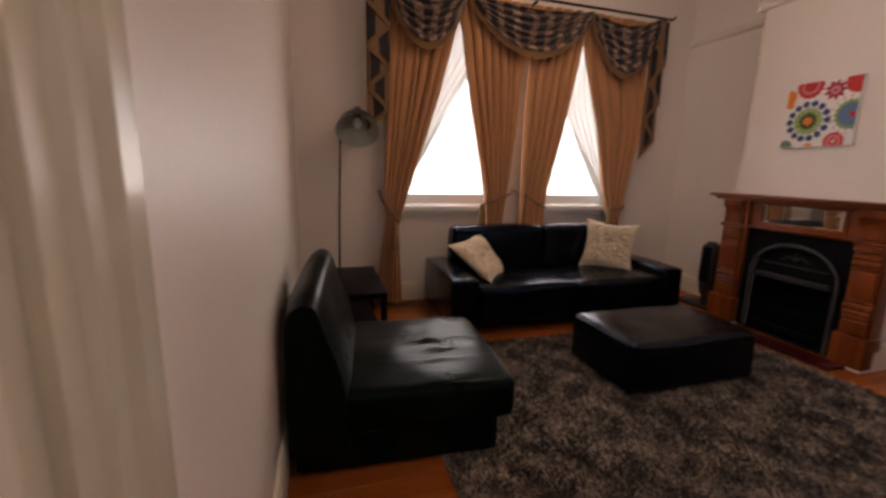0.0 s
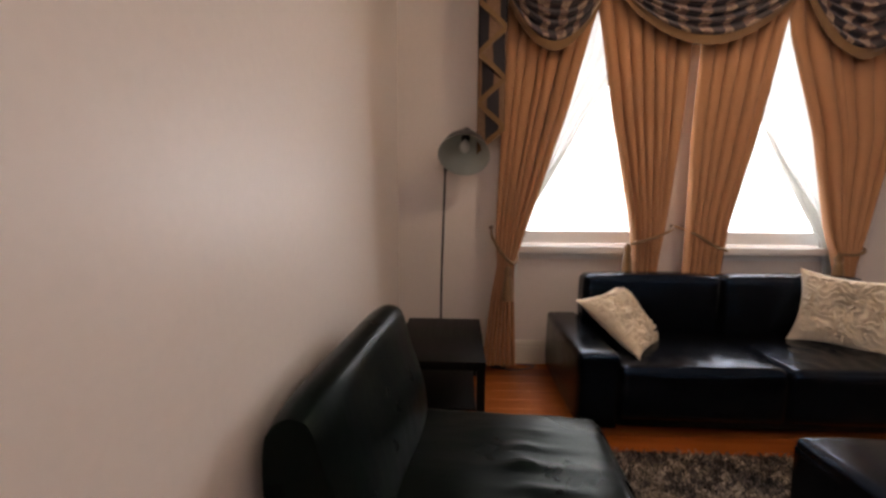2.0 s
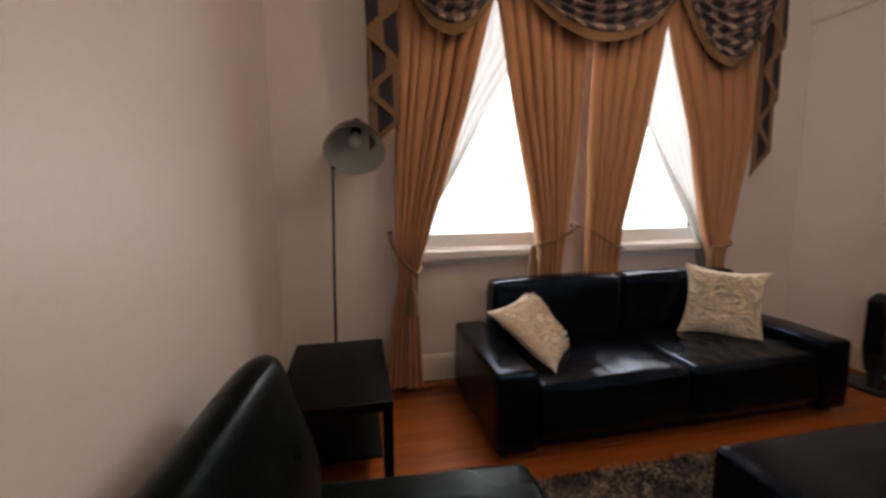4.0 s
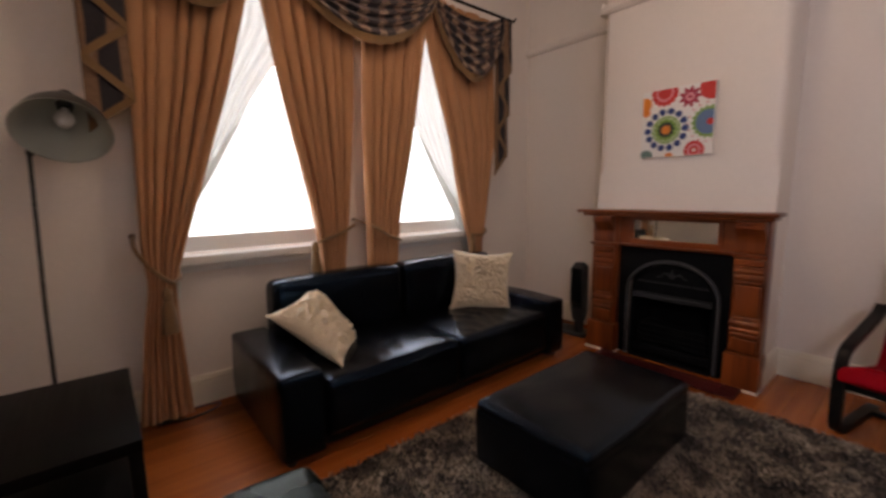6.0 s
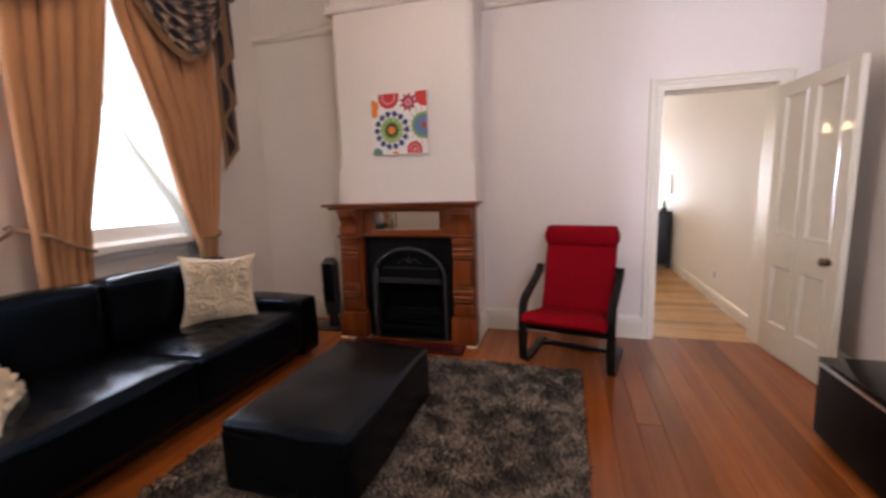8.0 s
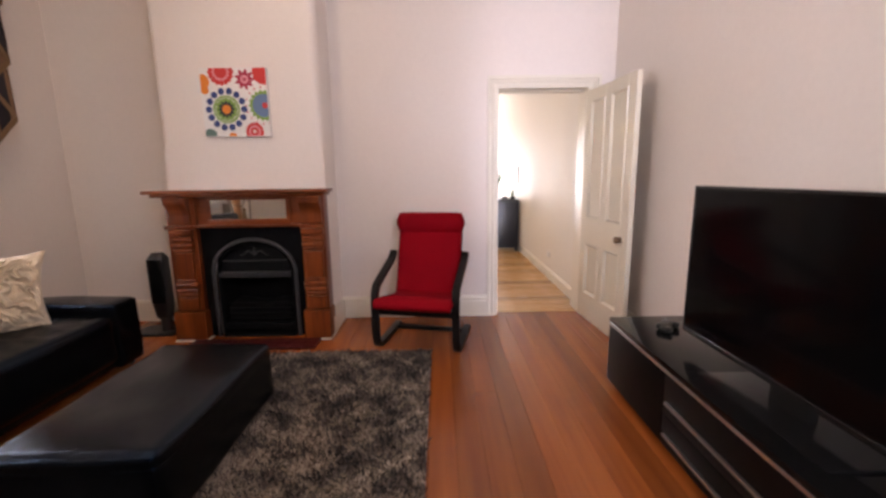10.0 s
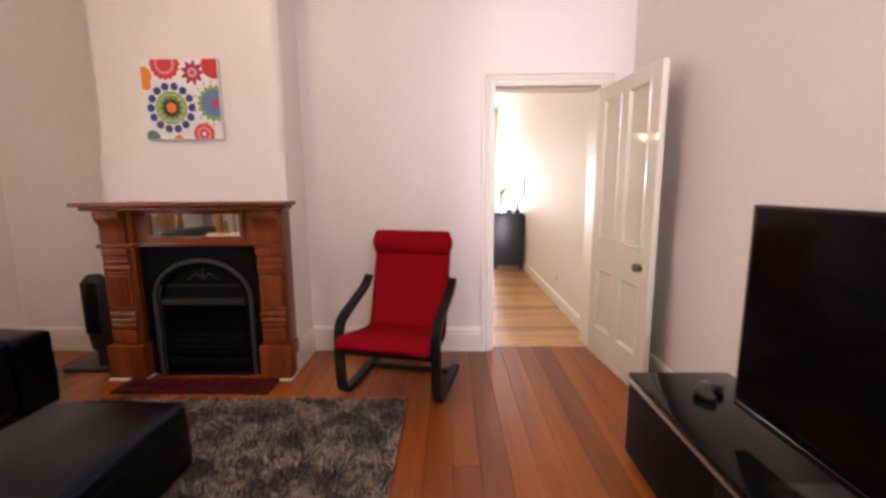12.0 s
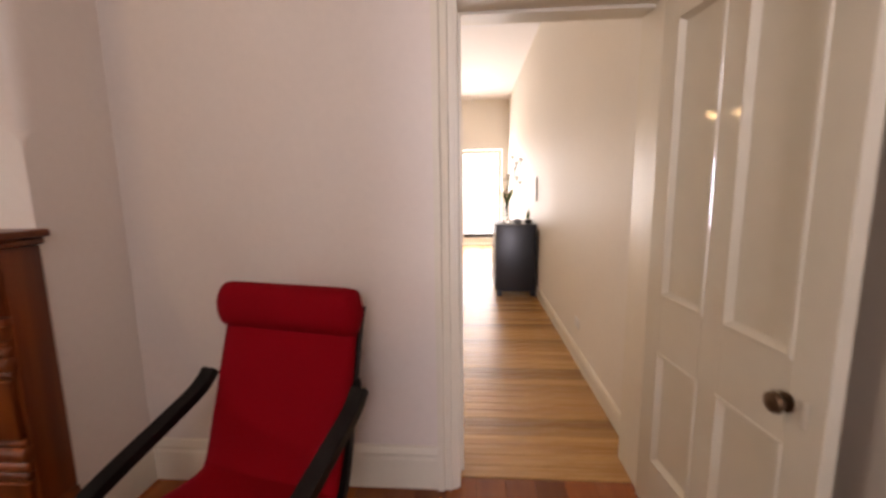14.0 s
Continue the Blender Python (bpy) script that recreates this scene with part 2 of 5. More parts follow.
M_HEM = fabric("white_voile_hem", (0.80, 0.81, 0.78), 0.62, vary=0.08)
M_ROD = material("dark_bronze_rod", (0.03, 0.022, 0.018), 0.4, metal=0.7)
M_CUSHION = fabric("cream_cotton", (0.75, 0.63, 0.47), 0.0, vary=0.15, weave=120)
M_RED = fabric("red_wool_cover", (0.225, 0.0035, 0.008), 0.0, vary=0.15, weave=320, sheen=0.0, spec=0.04)
M_CHAIRWOOD = wood("black_bentwood", (0.006, 0.005, 0.005), (0.013, 0.011, 0.010), 0.36, 0, random=0.0, spec=0.14)
M_SCREEN = material("tv_screen_glass", (0.002, 0.002, 0.0024), 0.12, vary=0.05, bump=0.0, rough_vary=0.02, spec=0.13)
M_BEZEL = material("gloss_black_plastic", (0.006, 0.006, 0.006), 0.2, vary=0.05, bump=0.0)
M_GLOSSTOP = material("gloss_black_glass_top", (0.005, 0.005, 0.005), 0.1, vary=0.1, bump=0.02, rough_vary=0.04, spec=0.14)
M_ALU = material("brushed_aluminium", (0.55, 0.55, 0.54), 0.35, metal=1.0, vary=0.06)
M_PLASTIC = material("black_plastic", (0.010, 0.010, 0.010), 0.4)
M_GREYPLASTIC = material("grey_plastic", (0.20, 0.20, 0.21), 0.4)
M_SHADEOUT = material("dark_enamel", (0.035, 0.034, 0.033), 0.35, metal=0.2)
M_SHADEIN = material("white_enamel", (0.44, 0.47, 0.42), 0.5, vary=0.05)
M_BULB = material("frosted_bulb", (0.75, 0.75, 0.72), 0.3, vary=0.02, bump=0)
M_BRASS = material("tarnished_brass", (0.17, 0.10, 0.055), 0.35, metal=0.8, vary=0.3)
M_WHITEPL = material("white_plastic", (0.75, 0.74, 0.72), 0.4, vary=0.03)
M_CHEST = material("black_blue_lacquer", (0.012, 0.014, 0.020), 0.33, vary=0.1)
M_GLASS = glass_material()
M_STEM = material("green_stem", (0.06, 0.13, 0.035), 0.6, vary=0.3)
M_PETAL = fabric("white_petal", (0.85, 0.85, 0.80), 0.5, vary=0.05)
M_GROUND = material("garden_ground", (0.10, 0.11, 0.06), 0.9, vary=0.4)
M_GLOW = glow_material("warm_lamp_glass", (1.0, 0.76, 0.42), 70.0)
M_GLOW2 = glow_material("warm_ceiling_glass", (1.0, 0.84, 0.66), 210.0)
M_MIRROR = bpy.data.materials.new("mirror_silver")
M_MIRROR.use_nodes = True
mb = M_MIRROR.node_tree.nodes["Principled BSDF"]
mb.inputs["Metallic"].default_value, mb.inputs["Roughness"].default_value = 1.0, 0.03
mb.inputs["Base Color"].default_value = (0.86, 0.87, 0.84, 1)


def paint(name, c):
    return material("paint_" + name, c, 0.6, vary=0.08, fine=400, bump=0.2, dist=0.0005)


# ---------------------------------------------------------------- builders
WORLD = {}


def thing(name, loc, label, category, group="", rz=0.0):
    ob = new(name)
    ob.empty_display_size = 0.1
    m = pose(*loc, 0, 0, rz)
    ob.matrix_basis = m
    WORLD[ob.name] = m
    return tagged(ob, label, category, group)


def mesh_from(name, bm, mat, smooth=True, angle=38):
    me = bpy.data.meshes.new(name)
    bmesh.ops.recalc_face_normals(bm, faces=bm.faces)
    bm.to_mesh(me)
    bm.free()
    me.materials.append(mat)
    if smooth:
        me.polygons.foreach_set("use_smooth", [True] * len(me.polygons))
        me.set_sharp_from_angle(angle=radians(angle))
    return me


def part(name, bm, mat, parent, label="", local=False, smooth=True, angle=38):
    """One mesh under a thing or part; the bmesh is in world metres unless local."""
    if not local:
        bm.transform(WORLD[parent.name].inverted())
    ob = new(name, mesh_from(name, bm, mat, smooth, angle))
    ob.parent = parent
    WORLD[ob.name] = WORLD[parent.name]
    return tagged(ob, label) if label else ob


def structure(name, bm, mat, label="", category="", smooth=False):
    ob = new(name, mesh_from(name, bm, mat, smooth))
    WORLD[ob.name] = Matrix.Identity(4)
    return tagged(ob, label, category, "", "structure")


def B():
    return bmesh.new()


def box(bm, lo, hi, bevel=0.0, seg=2):
    c = [(lo[i] + hi[i]) / 2 for i in range(3)]
    s = [abs(hi[i] - lo[i]) for i in range(3)]
    r = bmesh.ops.create_cube(bm, size=1.0, matrix=Matrix.LocRotScale(c, None, s))
    if bevel:
        es = list({e for v in r["verts"] for e in v.link_edges})
        bmesh.ops.bevel(bm, geom=es, offset=bevel, segments=seg, affect="EDGES", profile=0.6)
    return bm


def boxed(lo, hi, bevel=0.0, seg=2):
    return box(B(), lo, hi, bevel, seg)


def loft(bm, rings, closed=True, caps=True):
    vs = [[bm.verts.new(p) for p in ring] for ring in rings]
    n = len(vs[0])
    for a, b in zip(vs, vs[1:]):
        for i in range(n if closed else n - 1):
            j = (i + 1) % n
            bm.faces.new((a[i], a[j], b[j], b[i]))
    if caps and closed:
        bm.faces.new(vs[0])
        bm.faces.new(list(reversed(vs[-1])))
    return bm


def turned(bm, centre, profile, seg=24, axis="z"):
    """A lathe-turned body: profile rows (radius, height)."""
    cx, cy, cz = centre
    rings = []
    for r, h in profile:
        ring = []
        for i in range(seg):
            a = 2 * math.pi * i / seg
            p, q = max(r, 1e-4) * math.cos(a), max(r, 1e-4) * math.sin(a)
            ring.append({"z": (cx + p, cy + q, cz + h), "x": (cx + h, cy + p, cz + q), "y": (cx + p, cy + h, cz + q)}[axis])
        rings.append(ring)
    return loft(bm, rings)


def sweep(bm, pts, r, seg=8):
    pts = [Vector(p) for p in pts]
    rings = []
    up = Vector((0, 0, 1))
    for i, p in enumerate(pts):
        d = (pts[min(i + 1, len(pts) - 1)] - pts[max(i - 1, 0)]).normalized()
        s = d.cross(up if abs(d.z) < 0.95 else Vector((1, 0, 0))).normalized()
        u = s.cross(d)
        rr = r[i] if isinstance(r, (list, tuple)) else r
        rings.append([p + s * rr * math.cos(2 * math.pi * k / seg) + u * rr * math.sin(2 * math.pi * k / seg) for k in range(seg)])
    return loft(bm, rings)


def strip(bm, pts, y0, y1, thick):
    """A flat bent lath: path in x and z, swept from y0 to y1."""
    pts = [Vector((p[0], 0, p[1])) for p in pts]
    rings = []
    for i, p in enumerate(pts):
        d = (pts[min(i + 1, len(pts) - 1)] - pts[max(i - 1, 0)]).normalized()
        n = Vector((-d.z, 0, d.x)) * thick / 2
        rings.append([(p.x + n.x, y0, p.z + n.z), (p.x + n.x, y1, p.z + n.z), (p.x - n.x, y1, p.z - n.z), (p.x - n.x, y0, p.z - n.z)])
    return loft(bm, rings)


def spline(pts, n=8):
    out = []
    P = [Vector(p) for p in pts]
    for i in range(len(P) - 1):
        a, b, c, d = P[max(i - 1, 0)], P[i], P[i + 1], P[min(i + 2, len(P) - 1)]
        for k in range(n):
            t = k / n
            out.append(0.5 * ((2 * b) + (c - a) * t + (2 * a - 5 * b + 4 * c - d) * t * t + (3 * b - a - 3 * c + d) * t ** 3))
    out.append(P[-1])
    return out


def soft_box(lo, hi, r=0.04, n=14, bulge=(0, 0, 0), wobble=0.0, seed=0, wrinkle=None):
    """A padded block: rounded corners, faces that swell, slight unevenness."""
    bm = B()
    bmesh.ops.create_cube(bm, size=2.0)
    bmesh.ops.subdivide_edges(bm, edges=bm.edges[:], cuts=n, use_grid_fill=True)
    c = Vector([(lo[i] + hi[i]) / 2 for i in range(3)])
    h = Vector([(hi[i] - lo[i]) / 2 for i in range(3)])
    for v in bm.verts:
        u = v.co.copy()
        e = [0.5 * math.sin(math.pi * 0.5 * u[i]) + 0.5 * u[i] for i in range(3)]
        p = Vector([e[i] * h[i] for i in range(3)])
        q = Vector([max(-(h[i] - r), min(h[i] - r, p[i])) for i in range(3)])
        d = p - q
        if d.length > 1e-6:
            p = q + d.normalized() * r
        w = [max(0.0, 1 - u[i] ** 2) for i in range(3)]
        p.x += math.copysign(1, u.x) * bulge[0] * w[1] * w[2] * (abs(u.x) > 0.99)
        p.y += math.copysign(1, u.y) * bulge[1] * w[0] * w[2] * (abs(u.y) > 0.99)
        p.z += math.copysign(1, u.z) * bulge[2] * w[0] * w[1] * (abs(u.z) > 0.99)
        if wobble:
            p += noise.noise_vector((p + Vector((seed, seed * 2, 0))) * 4.0) * wobble
        if wrinkle and u.z > 0.99:
            p.z += wrinkle(e[0], e[1]) * w[0] * w[1]
        v.co = c + p
    return bm


def wall(bm, axis, a0, a1, b0, b1, z0, z1, holes=()):
    """A wall along an axis from a0 to a1, b0 to b1 thick, with openings (a, a, z, z)."""
    cuts = sorted({a0, a1, *[h[0] for h in holes], *[h[1] for h in holes]})
    for u, v in zip(cuts, cuts[1:]):
        spans, z = [], z0
        for h in sorted((h for h in holes if h[0] < v - 1e-6 and h[1] > u + 1e-6), key=lambda h: h[2]):
            if h[2] > z:
                spans.append((z, h[2]))
            z = h[3]
        if z < z1:
            spans.append((z, z1))
        for p, q in spans:
            if axis == "x":
                box(bm, (u, b0, p), (v, b1, q))
            else:
                box(bm, (b0, u, p), (b1, v, q))
    return bm


def moulding(bm, start, end, out, profile):
    """A profile of (projection, height) run from start to end; out is the unit direction off the wall."""
    rings = []
    for p in (start, end):
        rings.append([(p[0] + out[0] * d, p[1] + out[1] * d, p[2] + h) for d, h in profile])
    return loft(bm, rings)


BASE = [(0.0, 0.0), (0.024, 0.0), (0.024, 0.14), (0.020, 0.155), (0.022, 0.17), (0.012, 0.195), (0.0, 0.20)]

# ---------------------------------------------------------------- structure
XL, XR, XC, YW, YT, TOP = -0.345, 4.13, 3.76, 4.08, -0.79, 3.5
W1, W2 = (0.62, 1.66, 1.02, 2.93), (2.30, 3.22, 1.02, 2.93)
structure("wall_window", wall(B(), "x", -0.60, 4.38, YW, 4.30, 0, TOP, [W1, W2]), M_WALL, "warm white painted wall around two tall windows", "wall")
# the upper hole is added, unseen, to let the fill lamp through
structure("wall_left", wall(B(), "y", -1.03, YW, XL - 0.24, XL, 0, TOP, [(-0.62, 0.21, 0, 2.06), (-0.62, 0.21, 2.2, 2.72)]), M_WALL, "plain warm white painted plaster wall with an entrance doorway", "wall")
structure("wall_television", wall(B(), "x", XL, 4.38, YT - 0.24, YT, 0, TOP), M_WALL, "plain warm white painted wall behind the television", "wall")
structure("wall_door", wall(B(), "y", YT, YW, XR, 4.38, 0, TOP, [(-0.58, 0.245, 0, 2.08)]), M_WALL, "warm white painted wall with the hall doorway", "wall")


def chimney():
    """Square corners up to a stop, rounded plaster corners above it, and a hearth opening below."""
    bm = B()
    u = [(1.69, 0), (1.98, 0), (1.98, 0.82), (2.60, 0.82), (2.60, 0), (2.97, 0), (2.97, 1.49), (1.69, 1.49)]
    loft(bm, [[(x, y, z) for y, z in u] for x in (XC, XR)])
    arc = [(math.cos(math.pi / 2 * k / 6), math.sin(math.pi / 2 * k / 6)) for k in range(7)]

    def plan(r, z):
        near = [(XC + r - r * c, 1.69 + r - r * q, z) for q, c in arc]
        far = [(XC + r - r * c, 2.97 - r + r * q, z) for c, q in arc]
        return [(XR, 1.69, z)] + near + far + [(XR, 2.97, z)]
    loft(bm, [plan(0.002, 1.49), plan(0.012, 1.53), plan(0.05, 1.565), plan(0.055, 1.60), plan(0.055, TOP)])
    return bm


structure("chimney_breast", chimney(), M_WALL, "white painted chimney breast above the timber mantel", "chimney breast")
structure("ceiling", boxed((-0.60, -1.03, TOP), (4.38, 4.30, TOP + 0.12)), M_CEIL, "plain white ceiling", "ceiling")
structure("passage_wall", wall(B(), "x", -9.4, XL - 0.24, 0.50, 0.60, 0, TOP), M_WALL, "plain painted passage wall outside the room", "wall")
structure("passage_wall_opposite", wall(B(), "x", -9.4, XL - 0.24, -1.03, -0.93, 0, TOP), M_WALL, "plain painted passage wall outside the room", "wall")
structure("passage_wall_end", wall(B(), "y", -0.93, 0.50, -9.24, -9.14, 0, TOP, [(-0.72, 0.32, 0.08, 2.12)]), M_WALL, "passage end wall with the bright entrance opening", "wall")
structure("passage_ceiling", boxed((-9.4, -1.03, TOP), (-0.60, 0.60, TOP + 0.12)), M_CEIL, "plain white ceiling", "ceiling")
structure("passage_floor", boxed((-9.4, -1.03, -0.12), (-0.60, 0.60, 0.0)), M_FLOOR, "stained timber passage floor", "floor")

# picture rail and baseboards
RAIL = [(0.0, 0.0), (0.03, 0.005), (0.045, 0.03), (0.03, 0.05), (0.02, 0.075), (0.0, 0.085)]
rail = B()
moulding(rail, (XC, 1.69, 2.86), (XC, 2.97, 2.86), (-1, 0), RAIL)
moulding(rail, (XR, YT, 2.86), (XR, 1.69, 2.86), (-1, 0), RAIL)
moulding(rail, (XR, 2.97, 2.86), (XR, YW, 2.86), (-1, 0), RAIL)
moulding(rail, (XC - 0.045, 1.69, 2.86), (XR, 1.69, 2.86), (0, -1), RAIL)
moulding(rail, (XC - 0.045, 2.97, 2.86), (XR, 2.97, 2.86), (0, 1), RAIL)
structure("picture_rail", rail, M_WALL, "painted timber picture rail", "trim")
base = B()
moulding(base, (XL, YW, 0), (XR, YW, 0), (0, -1), BASE)
moulding(base, (XR, 0.325, 0), (XR, 1.69, 0), (-1, 0), BASE)
moulding(base, (XR, 2.97, 0), (XR, YW, 0), (-1, 0), BASE)
moulding(base, (3.70, 1.69, 0), (XR - 0.02, 1.69, 0), (0, -1), BASE)
moulding(base, (3.70, 2.97, 0), (XR - 0.02, 2.97, 0), (0, 1), BASE)
moulding(base, (XL, YT, 0), (XR, YT, 0), (0, 1), BASE)
moulding(base, (XL, 0.345, 0), (XL, YW - 0.02, 0), (1, 0), BASE)
structure("baseboard", base, M_TRIM, "tall cream gloss baseboard", "baseboard")

# hall beyond the door
HX, HY0, HY1 = 12.0, -0.64, 2.6
structure("hall_wall_side", wall(B(), "x", 4.38, HX + 0.2, HY0 - 0.15, HY0, 0, TOP), M_HALLWALL, "long plain white hall wall", "wall")
structure("hall_wall_opposite", wall(B(), "x", 4.38, HX + 0.2, HY1, HY1 + 0.15, 0, TOP), M_HALLWALL, "long plain white hall wall", "wall")
structure("hall_wall_end", wall(B(), "y", HY0, HY1, HX, HX + 0.2, 0, TOP, [(-0.50, 1.40, 0.03, 2.18)]), M_HALLWALL, "white end wall around a bright glazed door", "wall")
structure("hall_ceiling", boxed((4.38, HY0 - 0.15, 3.25), (HX + 0.2, HY1 + 0.15, 3.4)), M_CEIL, "plain white hall ceiling", "ceiling")
hb = B()
moulding(hb, (4.38, HY0, 0), (HX, HY0, 0), (0, 1), [(a * 0.7, b * 0.6) for a, b in BASE])
structure("hall_baseboard", hb, M_TRIM, "white painted hall baseboard", "baseboard")
structure("ground", boxed((-60, -60, -0.6), (70, 60, -0.5)), M_GROUND, "garden ground outside", "ground")


def window(k, w, label):
    x0, x1, z0, z1 = w
    win = thing("window_%d" % k, ((x0 + x1) / 2, 4.15, z0), label, "window")
    win["kind"] = "structure"
    part("window_sill", boxed((x0 - 0.07, 3.985, 0.955), (x1 + 0.07, 4.14, 1.018), 0.012, 3), M_SASH, win)
    ap = boxed((x0 - 0.03, 4.05, 0.905), (x1 + 0.03, 4.078, 0.953), 0.006)
    part("sill_apron", ap, M_SASH, win)
    f = B()
    for lo, hi in (((x0 + 0.002, 4.145, 1.022), (x0 + 0.06, 4.24, z1 - 0.002)), ((x1 - 0.06, 4.145, 1.022), (x1 - 0.002, 4.24, z1 - 0.002)), ((x0 + 0.06, 4.145, z1 - 0.06), (x1 - 0.06, 4.24, z1 - 0.002))):
        box(f, lo, hi, 0.006)
    part("window_frame", f, M_SASH, win)
    part("bottom_rail", boxed((x0 + 0.062, 4.16, 1.024), (x1 - 0.062, 4.21, 1.13), 0.008), M_SASH, win)
    g = part("pane", boxed((x0 + 0.062, 4.18, 1.131), (x1 - 0.062, 4.184, z1 - 0.062)), M_GLASS, win, smooth=False)
    g.visible_shadow = False
    return win


window(1, W1, "tall white-framed window with a moulded sill behind curtains")
window(2, W2, "tall white-framed window with a moulded sill behind curtains")


def architrave(bm, x, out, y0, y1, top, w):
    """Stepped casing around an opening in a wall across x."""
    prof = [(0.0, 0.018), (0.25, 0.018), (0.3, 0.028), (0.62, 0.022), (0.7, 0.034), (1.0, 0.034)]
    def ring(y, z, oy, oz):
        pts = [(x, y, z)] + [(x + out * d, y + oy * w * f, z + oz * w * f) for f, d in prof] + [(x, y + oy * w, z + oz * w)]
        return pts
    loft(bm, [ring(y0, 0, -1, 0), ring(y0, top, -1, 1), ring(y1, top, 1, 1), ring(y1, 0, 1, 0)])
    return bm


d1 = thing("door_1", (XR, -0.17, 0), "white painted doorway casing and cream four-panel door standing open", "door")
d1["kind"] = "structure"
part("architrave", architrave(B(), XR, -1, -0.575, 0.24, 2.075, 0.085), M_TRIM, d1, smooth=True, angle=20)
jb = B()
box(jb, (XR - 0.004, 0.225, 0), (4.384, 0.2445, 2.06))
box(jb, (XR - 0.004, -0.5795, 0), (4.384, -0.56, 2.06))
box(jb, (XR - 0.004, -0.5795, 2.06), (4.384, 0.2445, 2.0795))
box(jb, (4.24, 0.213, 0), (4.28, 0.2249, 2.06))
box(jb, (4.24, -0.56, 2.048), (4.28, 0.213, 2.0599))
part("jamb", jb, M_TRIM, d1, smooth=False)


def door_leaf():
    """Local: hinge at origin, leaf runs along -x, room face towards +y."""
    W, H, T = 0.787, 2.02, 0.038
    leaf = B()
    st, mid, ro = 0.105, 0.10, 0.0
    zs = [0.008, 0.24, 0.70, 0.93, 1.93, H]
    xs = [0, -st, -(W - mid) / 2, -(W + mid) / 2, -(W - st), -W]
    for x0, x1 in ((xs[0], xs[1]), (xs[2], xs[3]), (xs[4], xs[5])):
        box(leaf, (x1, -T, zs[0]), (x0, 0, zs[5]), 0.002, 1)
    for z0, z1 in ((zs[0], zs[1]), (zs[2], zs[3]), (zs[4], zs[5])):
        for x0, x1 in ((xs[1], xs[2]), (xs[3], xs[4])):
            box(leaf, (x1, -T, z0), (x0, 0, z1))
    panels = []
    for x0, x1 in ((xs[1], xs[2]), (xs[3], xs[4])):
        for z0, z1 in ((zs[1], zs[2]), (zs[3], zs[4])):
            p = B()
            box(p, (x1, -T + 0.012, z0), (x0, -0.013, z1))
            m = B()
            e = 0.022
            def ring(t, d):
                return [(x1 + t, d, z0 + t), (x0 - t, d, z0 + t), (x0 - t, d, z1 - t), (x1 + t, d, z1 - t)]
            loft(m, [ring(-0.006, 0.0005), ring(-0.004, 0.006), ring(0.006, 0.007), ring(0.014, -0.003), ring(e, -0.0128)], True, False)
            panels.append((p, m))
    return leaf, panels


ANG = 5.5
HINGE = (4.125, -0.545, 0.0)
leaf_bm, leaf_panels = door_leaf()
DM = pose(*HINGE, 0, 0, ANG)
leaf_bm.transform(DM)
leaf = part("door_leaf", leaf_bm, M_DOOR, d1, "cream gloss four-panel leaf, chipped at the edge", smooth=False)
for p, m in leaf_panels:
    p.transform(DM), m.transform(DM)
    part("panel", p, M_DOOR, leaf, smooth=False)
    part("panel_moulding", m, M_DOOR, leaf, smooth=False)
kn = turned(B(), (-0.685, 0, 0.815), [(0.024, 0.0), (0.026, 0.006), (0.011, 0.009), (0.010, 0.018), (0.022, 0.022), (0.028, 0.032), (0.025, 0.042), (0.010, 0.047)], 20, "y")
kn.transform(DM)
part("door_knob", kn, M_BRASS, leaf, "tarnished brass knob")
esc = boxed((-0.745, 0.0005, 0.775), (-0.731, 0.003, 0.84), 0.001)
esc.transform(DM)
part("latch_plate", esc, M_TRIM, leaf)

d2 = thing("door_2", (XL, -0.165, 0), "open doorway with cream gloss moulded casing", "doorway")
d2["kind"] = "structure"
part("architrave", architrave(B(), XL, 1, -0.62, 0.21, 2.06, 0.135), M_CASING, d2, angle=20)
jb = B()
box(jb, (XL - 0.244, 0.18, 0), (XL + 0.004, 0.209, 2.059))
box(jb, (XL - 0.244, -0.619, 0), (XL + 0.004, -0.59, 2.059))
box(jb, (XL - 0.244, -0.59, 2.03), (XL + 0.004, 0.18, 2.059))
part("jamb", jb, M_CASING, d2, smooth=False)
# unseen pane added in the fill lamp's opening
fl = part("fill_opening_pane", boxed((XL - 0.12, -0.618, 2.201), (XL - 0.116, 0.208, 2.718)), M_GLASS, d2, smooth=False)
fl.visible_shadow = False

